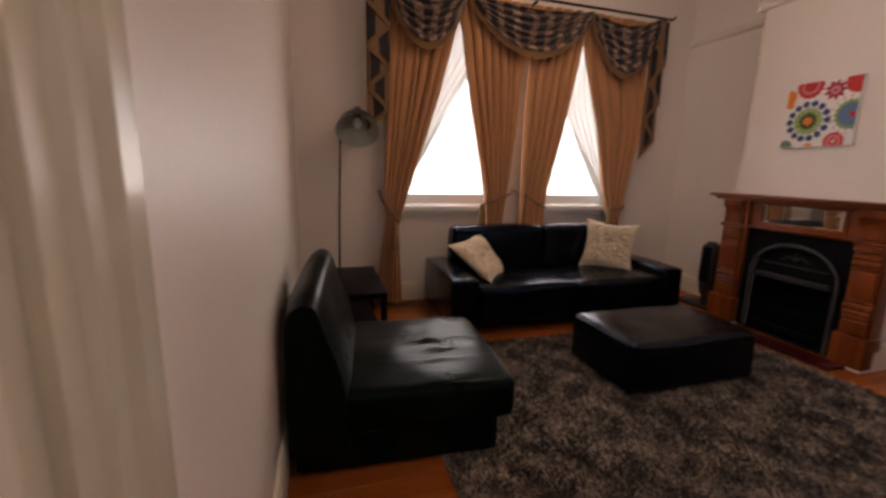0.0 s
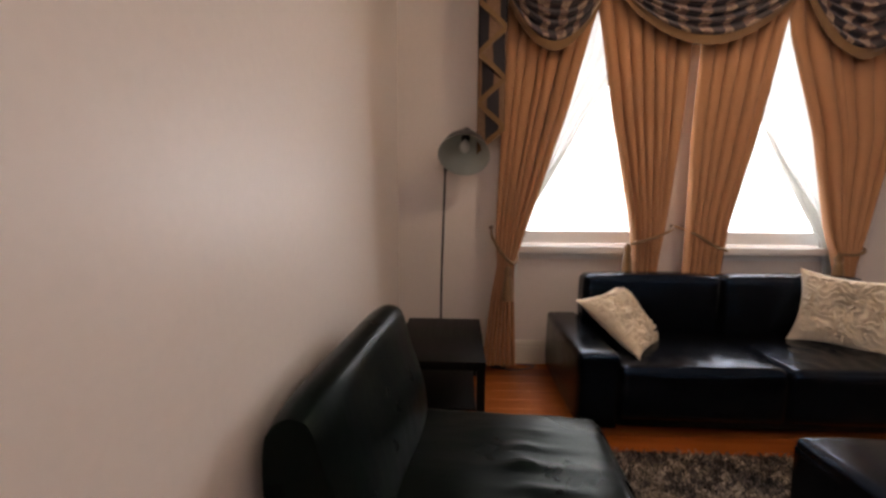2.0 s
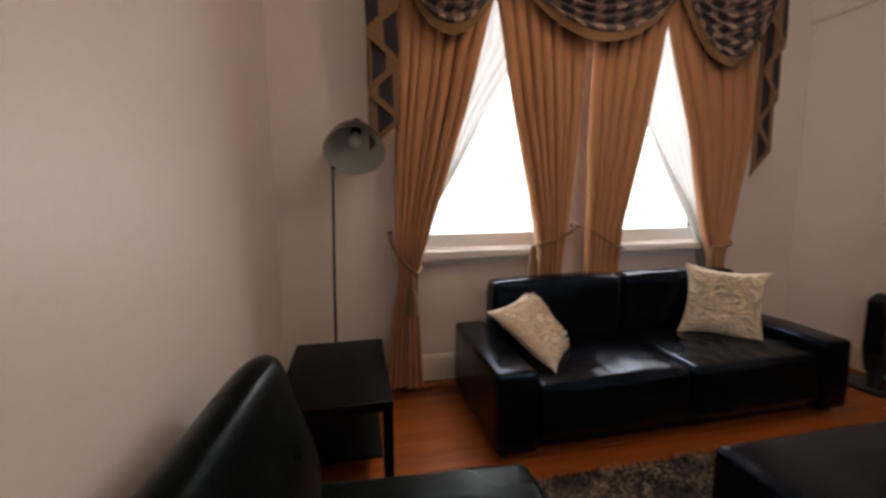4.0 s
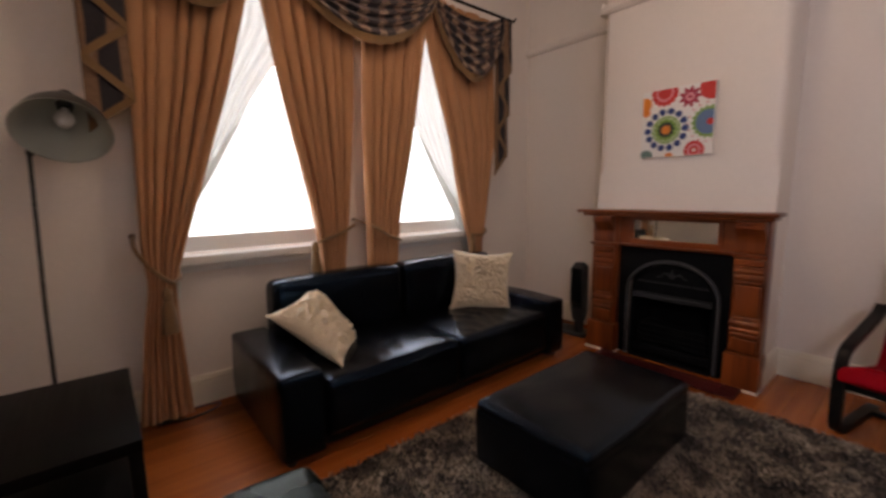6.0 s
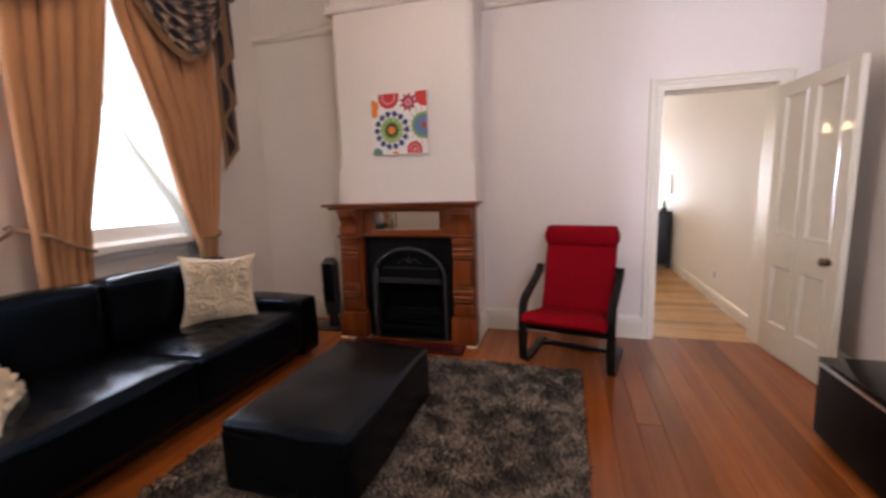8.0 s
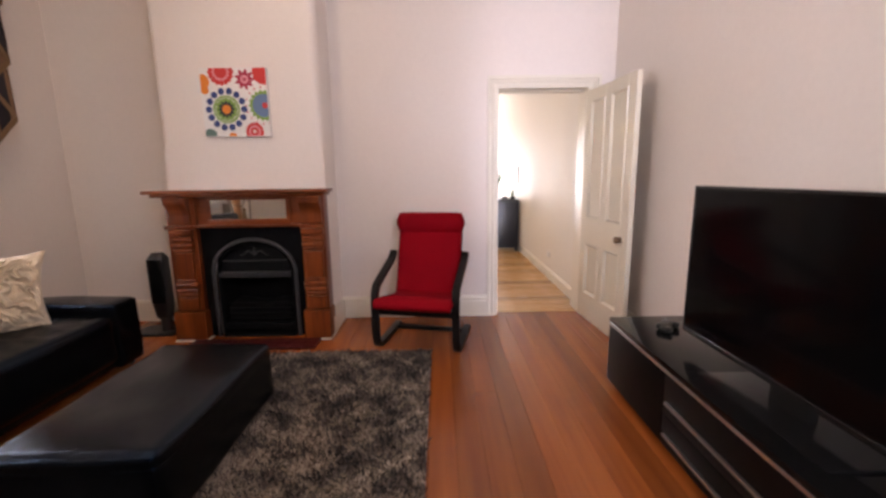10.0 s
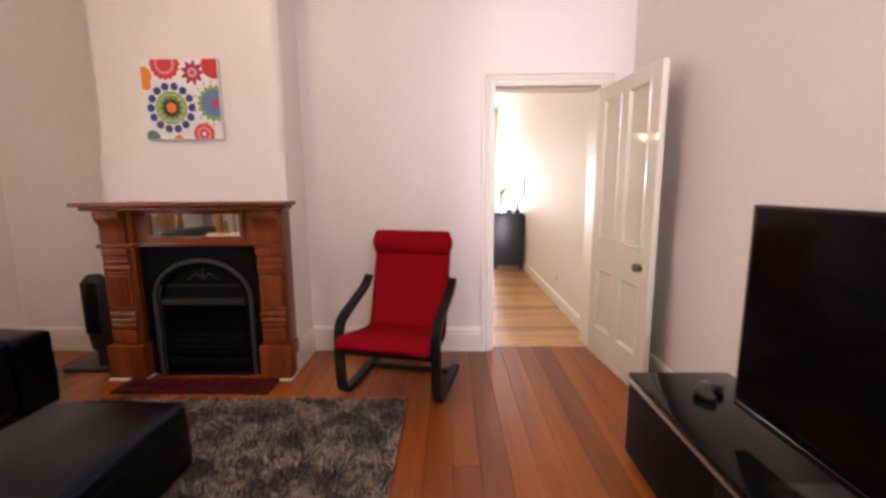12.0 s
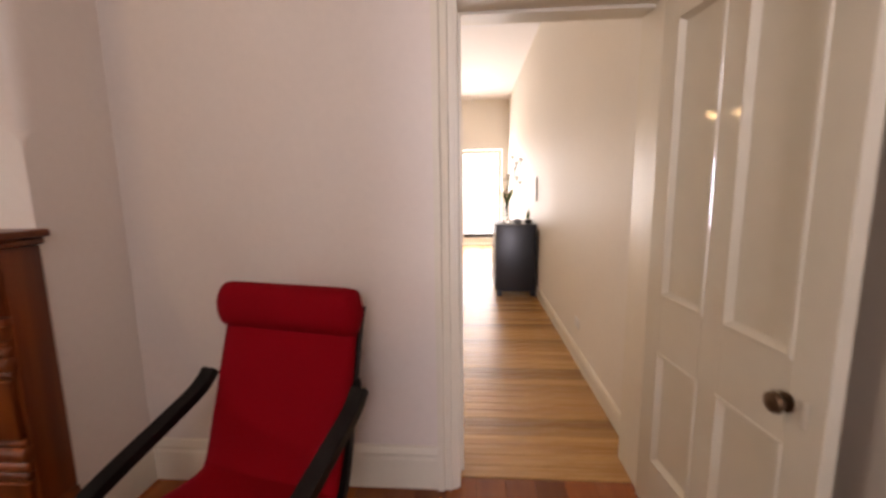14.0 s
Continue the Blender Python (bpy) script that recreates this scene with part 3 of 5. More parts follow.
# ---------------------------------------------------------------- fireplace
def fireplace():
    f = thing("fireplace", (3.66, 2.29, 0), "varnished timber mantelpiece around a black cast iron arched grate", "fireplace")
    Y0, Y1, IN0, IN1, XF = 1.68, 2.93, 1.87, 2.70, 3.63
    sh = B()
    box(sh, (3.545, 1.63, 1.205), (XC - 0.002, 3.05, 1.232), 0.010, 3)
    box(sh, (3.572, 1.655, 1.178), (XC - 0.002, 3.005, 1.204), 0.011, 3)
    part("mantel_shelf", sh, M_SHELF, f)
    fr = B()
    box(fr, (3.665, IN0 - 0.02, 0.955), (XC - 0.002, IN1 + 0.02, 1.177))
    part("frieze", fr, M_SHELF, f)
    rim = B()
    for lo, hi in (((3.650, 1.955, 0.952), (3.664, 2.615, 1.00)), ((3.650, 1.955, 1.15), (3.664, 2.615, 1.177)), ((3.650, 1.955, 1.0), (3.664, 1.985, 1.15)), ((3.650, 2.585, 1.0), (3.664, 2.615, 1.15))):
        box(rim, lo, hi, 0.004)
    part("mirror_frame", rim, M_SHELF, f)
    part("mirror", boxed((3.6575, 1.985, 1.0), (3.662, 2.585, 1.15)), M_MIRROR, f, "bevelled overmantel mirror strip", smooth=False)
    part("cornice_fillet", box(B(), (3.625, IN0 - 0.015, 0.935), (3.67, IN1 + 0.015, 0.954), 0.006), M_SHELF, f)
    for y0, y1 in ((Y0, IN0), (IN1, Y1)):
        c = (y0 + y1) / 2
        body = B()
        box(body, (XF, y0, 0.25), (XC - 0.003, y1, 1.176), 0.004)
        part("pilaster", body, M_MANTEL, f)
        part("plinth", box(B(), (3.585, y0 - 0.012, 0.012), (XC - 0.003, y1 + 0.012, 0.248), 0.008), M_MANTEL, f)
        for z0, z1, d, h in ((0.262, 0.36, 0.022, 0.075), (0.52, 0.735, 0.020, 0.072), (0.875, 0.922, 0.034, 0.088)):
            part("carved_block", box(B(), (XF - d, c - h, z0), (XF + 0.002, c + h, z1), 0.008, 3), M_MANTEL, f)
        for z, r, h in ((0.385, 0.020, 0.082), (0.42, 0.024, 0.088), (0.465, 0.030, 0.092), (0.503, 0.017, 0.080), (0.755, 0.018, 0.080), (0.79, 0.028, 0.090), (0.832, 0.022, 0.086), (0.858, 0.014, 0.078)):
            bead = turned(B(), (0, 0, 0), [(r * 0.7, -h), (r, -h + 0.006), (r, h - 0.006), (r * 0.7, h)], 14, "y")
            bead.transform(Matrix.Translation((XF - 0.003, c, z)))
            part("carved_bead", bead, M_MANTEL, f)
        part("capital", box(B(), (3.600, y0 - 0.008, 0.925), (XF + 0.002, y1 + 0.008, 0.955), 0.008), M_MANTEL, f)
        cb = B()
        prof = [(XF, 0.957), (XF - 0.020, 0.960), (XF - 0.026, 0.985), (XF - 0.020, 1.02), (XF - 0.024, 1.06), (XF - 0.042, 1.095), (XF - 0.066, 1.12), (XF - 0.072, 1.135), (XF - 0.070, 1.15), (XF - 0.076, 1.155), (XF - 0.076, 1.176), (XF, 1.176)]
        loft(cb, [[(x, c - 0.082, z) for x, z in prof], [(x, c + 0.082, z) for x, z in prof]])
        part("corbel", cb, M_MANTEL, f)
        part("foot_block", box(B(), (3.575, y0 - 0.015, 0.0), (3.70, y1 + 0.015, 0.012), 0.002), M_TRIM, f, "white painted foot strip")
    # cast iron insert with an arch cut through
    C, HW, SP, RISE = 2.285, 0.335, 0.56, 0.27
    def arch(hw, rise, z0=0.012, n=28):
        pts = [(C - hw, z0)] + [(C - hw * math.cos(math.pi * k / n), SP + rise * math.sin(math.pi * k / n)) for k in range(n + 1)] + [(C + hw, z0)]
        return pts
    ins = B()
    inner = arch(HW, RISE)
    outer = [(IN0, 0.012)] + [(IN0 + (IN1 - IN0) * k / 28, 0.934) if 0 < k < 28 else ((IN0, 0.934) if k == 0 else (IN1, 0.934)) for k in range(29)] + [(IN1, 0.012)]
    for x in (3.672, 3.70):
        a = [ins.verts.new((x, y, z)) for y, z in inner]
        b = [ins.verts.new((x, y, z)) for y, z in outer]
        for i in range(len(a) - 1):
            ins.faces.new((a[i], a[i + 1], b[i + 1], b[i]))
    part("iron_surround", ins, M_IRON, f, angle=20)
    part("arch_ring", sweep(B(), [(3.666, y, z) for y, z in arch(HW, RISE)], 0.015, 10), M_STEEL, f, "worn grey arch moulding")
    part("inner_ring", sweep(B(), [(3.674, y, z) for y, z in arch(HW - 0.035, RISE - 0.035)], 0.008, 8), M_IRON, f)
    hood = B()
    n = 20
    top = [(C - 0.29 * math.cos(math.pi * k / n), SP + 0.225 * math.sin(math.pi * k / n)) for k in range(n + 1)]
    loft(hood, [[(3.69, y, z) for y, z in top], [(3.70, y, z) for y, z in top]])
    part("hood_plate", hood, M_IRON, f)
    part("hood_lip", box(B(), (3.655, C - 0.29, 0.515), (3.72, C + 0.29, 0.56), 0.012), M_CAST, f)
    part("hood_band", box(B(), (3.680, C - 0.27, 0.645), (3.692, C + 0.27, 0.658), 0.004), M_CAST, f)
    orn = B()
    turned(orn, (3.684, C, 0.715), [(0.004, 0), (0.018, 0.003), (0.022, 0.006), (0.018, 0.009), (0.004, 0.012)], 12, "x")
    for s in (-1, 1):
        sweep(orn, [(3.687, C + s * (0.02 + 0.02 * k), 0.715 + 0.02 * math.sin(k * 1.1)) for k in range(6)], [0.006, 0.007, 0.006, 0.005, 0.004, 0.002], 6)
    sweep(orn, [(3.687, C, 0.725), (3.687, C, 0.755), (3.687, C, 0.775)], [0.007, 0.006, 0.002], 6)
    part("cast_ornament", orn, M_CAST, f)
    fb = B()
    for lo, hi in (((4.02, 1.99, 0.012), (4.06, 2.59, 0.81)), ((3.705, 1.982, 0.012), (4.02, 1.99, 0.81)), ((3.705, 2.59, 0.012), (4.02, 2.598, 0.81)), ((3.705, 1.99, 0.80), (4.02, 2.59, 0.815)), ((3.66, 1.985, 0.002), (4.02, 2.595, 0.011))):
        box(fb, lo, hi)
    part("firebox", fb, M_SOOT, f, smooth=False)
    for k in range(4):
        part("grate_bar", box(B(), (3.70, C - 0.27, 0.14 + 0.045 * k), (3.716, C + 0.27, 0.154 + 0.045 * k), 0.004), M_IRON, f)
    part("grate_front", box(B(), (3.67, C - 0.29, 0.06), (3.72, C + 0.29, 0.12), 0.012), M_IRON, f)
    part("coal_bed", soft_box((3.72, C - 0.27, 0.10), (3.98, C + 0.27, 0.26), 0.05, 12, wobble=0.04), M_SOOT, f)
    h = thing("hearth", (3.49, 2.27, 0), "dark red tiled hearth slab set before the grate", "hearth")
    h["kind"] = "structure"
    y = 1.75
    while y < 2.76:
        for x0, x1 in ((3.385, 3.482), (3.485, 3.582)):
            part("tile", box(B(), (x0, y, 0.002), (x1, min(y + 0.1, 2.79), 0.018), 0.002, 1), M_HEARTH, h, smooth=False)
        y += 0.1035


fireplace()


# ---------------------------------------------------------------- picture
def picture():
    y0, y1, z0, z1, X = 2.08, 2.592, 1.645, 2.158, 3.722
    W, H = y1 - y0, z1 - z0
    p = thing("canvas_picture", (3.74, 2.335, 1.645), "square canvas with red, navy, green and orange printed flowers", "picture")
    part("canvas", boxed((X, y0, z0), (XC - 0.003, y1, z1), 0.004), paint("white", (0.80, 0.77, 0.73)), p)
    red, crimson, navy = paint("red", (0.55, 0.025, 0.02)), paint("crimson", (0.36, 0.012, 0.04)), paint("navy", (0.018, 0.04, 0.16))
    green, orange, blue = paint("green", (0.19, 0.33, 0.06)), paint("orange", (0.75, 0.21, 0.02)), paint("slate_blue", (0.10, 0.17, 0.30))
    black, cream, pink, teal = paint("dark", (0.018, 0.02, 0.012)), paint("cream", (0.72, 0.68, 0.58)), paint("pink", (0.70, 0.28, 0.30)), paint("grey_green", (0.12, 0.20, 0.17))

    def spot(u, v, r, mat, lay, n=28, jag=0.0, teeth=0, name="painted_disc"):
        bm = B()
        x = X - 0.0006 * lay
        ring = []
        for k in range(n):
            a = 2 * math.pi * k / n
            rr = r * (1 + (jag * math.cos(teeth * a) if teeth else 0))
            uu, vv = u + rr * math.cos(a), v + rr * math.sin(a)
            uu, vv = min(max(uu, 0.006), 0.994), min(max(vv, 0.006), 0.994)
            ring.append((y1 - uu * W, z1 - vv * H))
        loft(bm, [[(X + 0.001, a, b) for a, b in ring], [(x, a, b) for a, b in ring]])
        part(name, bm, mat, p, smooth=False)

    spot(0.36, 0.60, 0.205, green, 1, 40)
    spot(0.36, 0.60, 0.175, cream, 2, 72, 0.06, 12)
    spot(0.36, 0.60, 0.165, green, 3, 72, 0.08, 12)
    spot(0.36, 0.60, 0.115, black, 4, 72, 0.16, 12)
    spot(0.36, 0.60, 0.066, orange, 5)
    for k in range(14):
        a = 2 * math.pi * k / 14
        spot(0.36 + 0.268 * math.cos(a), 0.60 + 0.268 * math.sin(a), 0.050, navy, 1, 16, name="painted_dot")
    for k in range(11):
        a = math.pi * (0.42 + 0.116 * k)
        spot(0.93 + 0.27 * math.cos(a), 0.55 + 0.27 * math.sin(a), 0.013, red, 1, 10, name="painted_dot")
    spot(0.93, 0.55, 0.215, green, 3, 90, 0.09, 18)
    spot(0.93, 0.55, 0.170, blue, 4, 40)
    spot(0.95, 0.55, 0.045, red, 5, 16)
    spot(0.32, 0.06, 0.19, red, 1, 72, 0.06, 16)
    spot(0.32, 0.06, 0.125, pink, 2, 72, 0.10, 14)
    spot(0.32, 0.06, 0.095, red, 3, 40)
    spot(0.67, 0.17, 0.125, crimson, 1, 90, 0.22, 9)
    spot(0.67, 0.17, 0.062, pink, 2, 20)
    spot(0.67, 0.17, 0.025, crimson, 3, 16)
    spot(0.96, 0.08, 0.17, red, 1, 40)
    spot(0.03, 0.20, 0.11, orange, 1, 40)
    spot(0.06, 0.32, 0.06, orange, 2, 30)
    spot(0.76, 0.93, 0.135, red, 1, 72, 0.05, 16)
    spot(0.76, 0.93, 0.09, pink, 2, 40)
    spot(0.76, 0.93, 0.065, red, 3, 30)
    spot(0.76, 0.93, 0.025, cream, 4, 16)
    spot(0.08, 0.98, 0.10, teal, 1, 30)
    spot(0.42, 1.0, 0.06, orange, 1, 30)


picture()


# ---------------------------------------------------------------- sofa, chair, ottoman
def sofa():
    s = thing("sofa", (2.06, 3.43, 0), "black leather three-seat sofa with broad square arms", "sofa")
    X0, X1, YF, YB = 0.875, 3.245, 2.95, 3.92
    part("base", soft_box((X0 + 0.235, YF + 0.03, 0.05), (X1 - 0.235, YB - 0.02, 0.27), 0.02, 10), M_LEATHER, s)
    part("arm", soft_box((X0, YF, 0.045), (X0 + 0.235, YB, 0.50), 0.028, 14, (0.006, 0.004, 0.008), 0.006, 1), M_LEATHER, s)
    part("arm", soft_box((X1 - 0.235, YF, 0.045), (X1, YB, 0.50), 0.028, 14, (0.006, 0.004, 0.008), 0.006, 2), M_LEATHER, s)
    part("back_frame", soft_box((X0 + 0.24, 3.72, 0.27), (X1 - 0.24, YB, 0.74), 0.03, 10), M_LEATHER, s)
    def crease(seed):
        return lambda a, b: 0.016 * (max(0.0, math.sin(22 * a + 5 * noise.noise((a * 2 + seed, b * 2, 4)) + seed)) ** 2) * (0.5 + noise.noise((a * 3 + seed, b * 3, 0)))
    for x0, x1, sd in ((X0 + 0.237, 2.058, 3), (2.062, X1 - 0.237, 4)):
        part("seat_cushion", soft_box((x0, YF - 0.005, 0.10), (x1, 3.66, 0.425), 0.045, 40, (0, 0.012, 0.022), 0.010, sd, crease(sd)), M_LEATHER, s)
        part("back_cushion", soft_box((x0 - (0.03 if sd == 3 else -0.006), 3.60, 0.40), (x1 + (0.03 if sd == 4 else -0.006), 3.80, 0.845), 0.05, 20, (0, 0.02, 0.012), 0.010, sd + 5), M_LEATHER, s)
    for x in (X0 + 0.06, X1 - 0.06):
        for y in (YF + 0.08, YB - 0.08):
            part("foot", turned(B(), (x, y, 0.0), [(0.02, 0), (0.026, 0.01), (0.026, 0.05)], 12), M_PLASTIC, s)


def leather_chair():
    s = thing("leather_chair", (0.25, 2.0, 0), "dark green-black leather armless chair against the wall, creased seat", "chair")
    Y0, Y1 = 1.56, 2.46
    part("base", soft_box((-0.27, Y0 + 0.02, 0.02), (0.69, Y1 - 0.02, 0.25), 0.025, 10), M_CHAIR_LEATHER, s)
    def crease(a, b):
        g = math.exp(-((a - 0.25) / 0.42) ** 2 - (b / 0.55) ** 2)
        w = noise.noise((a * 1.5, b * 2.0, 1)) * 2.2 + noise.noise((a * 4, b * 3, 7)) * 0.8
        ridge = max(0.0, math.sin(24 * b + w * 1.3)) ** 2
        return g * (0.018 * ridge * (0.6 + 0.8 * noise.noise((a * 2.5, b * 4, 3))) - 0.014)
    part("seat_cushion", soft_box((-0.06, Y0 - 0.01, 0.20), (0.775, Y1 + 0.01, 0.41), 0.05, 60, (0.012, 0, 0.02), 0.012, 7, crease), M_CHAIR_LEATHER, s)
    bk = B()
    prof = [(-0.262, 0.12), (-0.266, 0.45), (-0.262, 0.78), (-0.242, 0.855), (-0.19, 0.895), (-0.145, 0.893), (-0.110, 0.862), (-0.07, 0.74), (-0.01, 0.56), (0.03, 0.38), (0.03, 0.12)]
    rings = []
    N = 16
    for i in range(N + 1):
        u = i / N
        e = 1 - (2 * u - 1) ** 6
        y = Y0 - 0.01 + (Y1 + 0.04 - Y0) * u
        cx, cz = -0.17, 0.5
        ring = []
        for x, z in spline([(a, b, 0) for a, b in prof], 4) and [(q.x, q.y) for q in spline([(a, b, 0) for a, b in prof], 4)]:
            k = 0.86 + 0.14 * e
            w = noise.noise((x * 4, y * 3, z * 4)) * 0.012
            ring.append((cx + (x - cx) * k + w - 0.035 * (1 - u), y, max(0.03, (cz + (z - cz) * (0.92 + 0.08 * e) + w) * (0.955 + 0.065 * u))))
        rings.append(ring)
    loft(bk, rings)
    part("back_frame", soft_box((-0.275, Y0 + 0.01, 0.03), (-0.10, Y1 - 0.01, 0.60), 0.03, 8), M_CHAIR_LEATHER, s)
    part("backrest", bk, M_CHAIR_LEATHER, s, angle=60)
    for x in (-0.22, 0.62):
        for y in (Y0 + 0.1, Y1 - 0.1):
            part("foot", turned(B(), (x, y, 0.0), [(0.02, 0), (0.024, 0.02)], 10), M_PLASTIC, s)
    s.matrix_basis = pose(0.255, 2.0, 0, 0, 0, -3.5)


def ottoman():
    s = thing("ottoman", (2.13, 2.08, 0.03), "black leather box ottoman on the shaggy rug", "ottoman")
    part("body", soft_box((1.63, 1.765, 0.045), (2.65, 2.395, 0.335), 0.028, 16, (0.004, 0.004, 0), 0.007, 5), M_LEATHER, s)
    part("padded_top", soft_box((1.632, 1.767, 0.27), (2.648, 2.393, 0.372), 0.032, 24, (0.004, 0.004, 0.012), 0.008, 5), M_LEATHER, s)
    for x in (1.70, 2.58):
        for y in (1.84, 2.32):
            part("foot", turned(B(), (x, y, 0.012), [(0.02, 0), (0.022, 0.04)], 10), M_PLASTIC, s)


sofa()
leather_chair()
ottoman()


def cushion(name, m, size, label, seed, twist=0.0):
    """Local: face in x and z, thin in y, with ruffled cloth petals on the front."""
    c = thing(name, (0, 0, 0), label, "cushion", "cream cushions on the sofa")
    c.matrix_basis = m
    WORLD[c.name] = m
    bm = B()
    n = 84
    for side in (-1, 1):
        vs = []
        for j in range(n + 1):
            row = []
            for i in range(n + 1):
                u, v = 2 * i / n - 1, 2 * j / n - 1
                t = max(0.0, (1 - u ** 4) * (1 - v ** 4)) ** 0.8
                x = u * size / 2 * (1.10 - 0.17 * (1 - v * v) * abs(u) ** 3)
                z = v * size / 2 * (1.10 - 0.17 * (1 - u * u) * abs(v) ** 3)
                r = 0.0
                if side < 0:
                    q = Vector((u * 2.6 + seed, v * 2.6, seed * 0.7))
                    w = v * 3.0 + u * 1.4 + 2.3 * noise.noise(q) + 1.1 * noise.noise(q * 2.1)
                    f = w - math.floor(w)
                    lap = f ** 1.6 * min(1.0, (1 - f) * 7)
                    r = (0.052 * lap * (0.55 + 0.9 * abs(noise.noise(q * 1.9 + Vector((5, 2, 1))))) + 0.010 * abs(noise.noise(q * 5.0))) * min(1.0, t * 1.25)
                row.append(bm.verts.new((x, side * (0.062 * t + 0.002) - r - twist * u * v, z + size / 2)))
            vs.append(row)
        for j in range(n):
            for i in range(n):
                bm.faces.new((vs[j][i], vs[j][i + 1], vs[j + 1][i + 1], vs[j + 1][i]))
    bmesh.ops.remove_doubles(bm, verts=bm.verts[:], dist=0.0030)
    part("cover", bm, M_CUSHION, c, local=True, angle=75)
    return c


CX = Vector((0.71, 0.704, 0)).normalized()
CZ = Vector((-0.51, 0.515, 0.69)).normalized()
CY = CZ.cross(CX)
LEAN_M = Matrix((CX, CY, CZ)).transposed().to_4x4()
LEAN_M.translation = (1.405, 3.27, 0.415)
cushion("ruffled_cushion", LEAN_M, 0.47, "cream ruffled cotton cushion tumbled over the sofa corner", 1.37, 0.045)
cushion("ruffled_cushion", pose(2.64, 3.35, 0.435, -17, 4, -40), 0.47, "cream ruffled cotton cushion upright against the sofa back", 5.61)


# ---------------------------------------------------------------- side table and lamp
def side_table():
    t = thing("coffee_table", (0.055, 3.37, 0), "black-brown rectangular low table with square legs", "table")
    x0, x1, y0, y1 = -0.22, 0.335, 2.92, 3.82
    part("tabletop", boxed((x0, y0, 0.40), (x1, y1, 0.45), 0.003), M_BLACKWOOD, t)
    part("shelf", boxed((x0 + 0.052, y0 + 0.052, 0.13), (x1 - 0.052, y1 - 0.052, 0.145), 0.002), M_BLACKWOOD, t)
    for x in (x0 + 0.002, x1 - 0.052):
        for y in (y0 + 0.002, y1 - 0.052):
            part("leg", boxed((x, y, 0), (x + 0.05, y + 0.05, 0.399), 0.002), M_BLACKWOOD, t)


def floor_lamp():
    px, py = 0.02, 3.93
    l = thing("floor_lamp", (px, py, 0), "dark metal floor lamp with a tilted pale-lined dome shade", "lamp")
    part("base_plate", turned(B(), (px, py, 0), [(0.10, 0), (0.105, 0.006), (0.10, 0.016), (0.03, 0.024), (0.012, 0.04)], 28), M_SHADEOUT, l)
    part("pole", sweep(B(), [(px, py, 0.03), (px + 0.01, py, 0.8), (px + 0.035, py - 0.01, 1.62)], 0.0095, 10), M_SHADEOUT, l)
    part("joint", turned(B(), (px + 0.037, py - 0.01, 1.60), [(0.014, 0), (0.016, 0.02), (0.014, 0.04), (0.004, 0.045)], 14), M_SHADEOUT, l)
    part("bracket", sweep(B(), spline([(px + 0.037, py - 0.01, 1.63), (px + 0.06, py + 0.01, 1.76), (0.17, py + 0.01, 1.86), (0.21, 3.90, 1.88)], 5), 0.008, 8), M_SHADEOUT, l)
    m = look((0.215, 3.90, 1.875), (0.15, 3.28, 1.22))
    def dome(r, mat, name, prof, lab=""):
        bm = turned(B(), (0, 0, 0), prof, 32)
        bm.transform(m)
        return part(name, bm, mat, l, lab, angle=60)
    shade = B()
    out = [(0.040, 0.03), (0.052, -0.01), (0.068, -0.03), (0.122, -0.08), (0.160, -0.14), (0.186, -0.215), (0.193, -0.235)]
    inn = [(0.189, -0.235), (0.182, -0.213), (0.155, -0.14), (0.116, -0.082), (0.06, -0.035), (0.02, -0.02)]
    rings = []
    for r, h in out:
        rings.append([m @ Vector((r * math.cos(2 * math.pi * k / 36), r * math.sin(2 * math.pi * k / 36), h)) for k in range(36)])
    loft(shade, rings, True, False)
    part("shade", shade, M_SHADEOUT, l, "dark enamel dome", angle=60)
    ins = B()
    rings = [[m @ Vector((r * math.cos(2 * math.pi * k / 36), r * math.sin(2 * math.pi * k / 36), h)) for k in range(36)] for r, h in [out[-1]] + inn]
    loft(ins, rings, True, False)
    part("shade_lining", ins, M_SHADEIN, l, "pale enamel lining", angle=60)
    dome(0, M_SHADEOUT, "socket_cap", [(0.012, 0.06), (0.036, 0.055), (0.042, 0.03), (0.036, -0.03), (0.028, -0.06)])
    dome(0, M_BULB, "bulb", [(0.016, -0.062), (0.020, -0.08), (0.036, -0.115), (0.040, -0.14), (0.030, -0.168), (0.008, -0.178)])


side_table()
floor_lamp()
cable = thing("power_cable", (0.6, 3.9, 0), "thin black power cable lying along the floorboards", "cable")
part("lead", sweep(B(), spline([(0.05, 3.98, 0.006), (0.30, 4.0, 0.006), (0.48, 3.96, 0.006), (0.60, 3.90, 0.006), (0.74, 3.93, 0.006), (0.80, 4.0, 0.006), (0.66, 4.03, 0.006)], 6), 0.0045, 6), M_PLASTIC, cable)
part("adaptor", soft_box((0.44, 3.93, 0.0), (0.56, 3.99, 0.04), 0.01, 6), M_PLASTIC, cable)


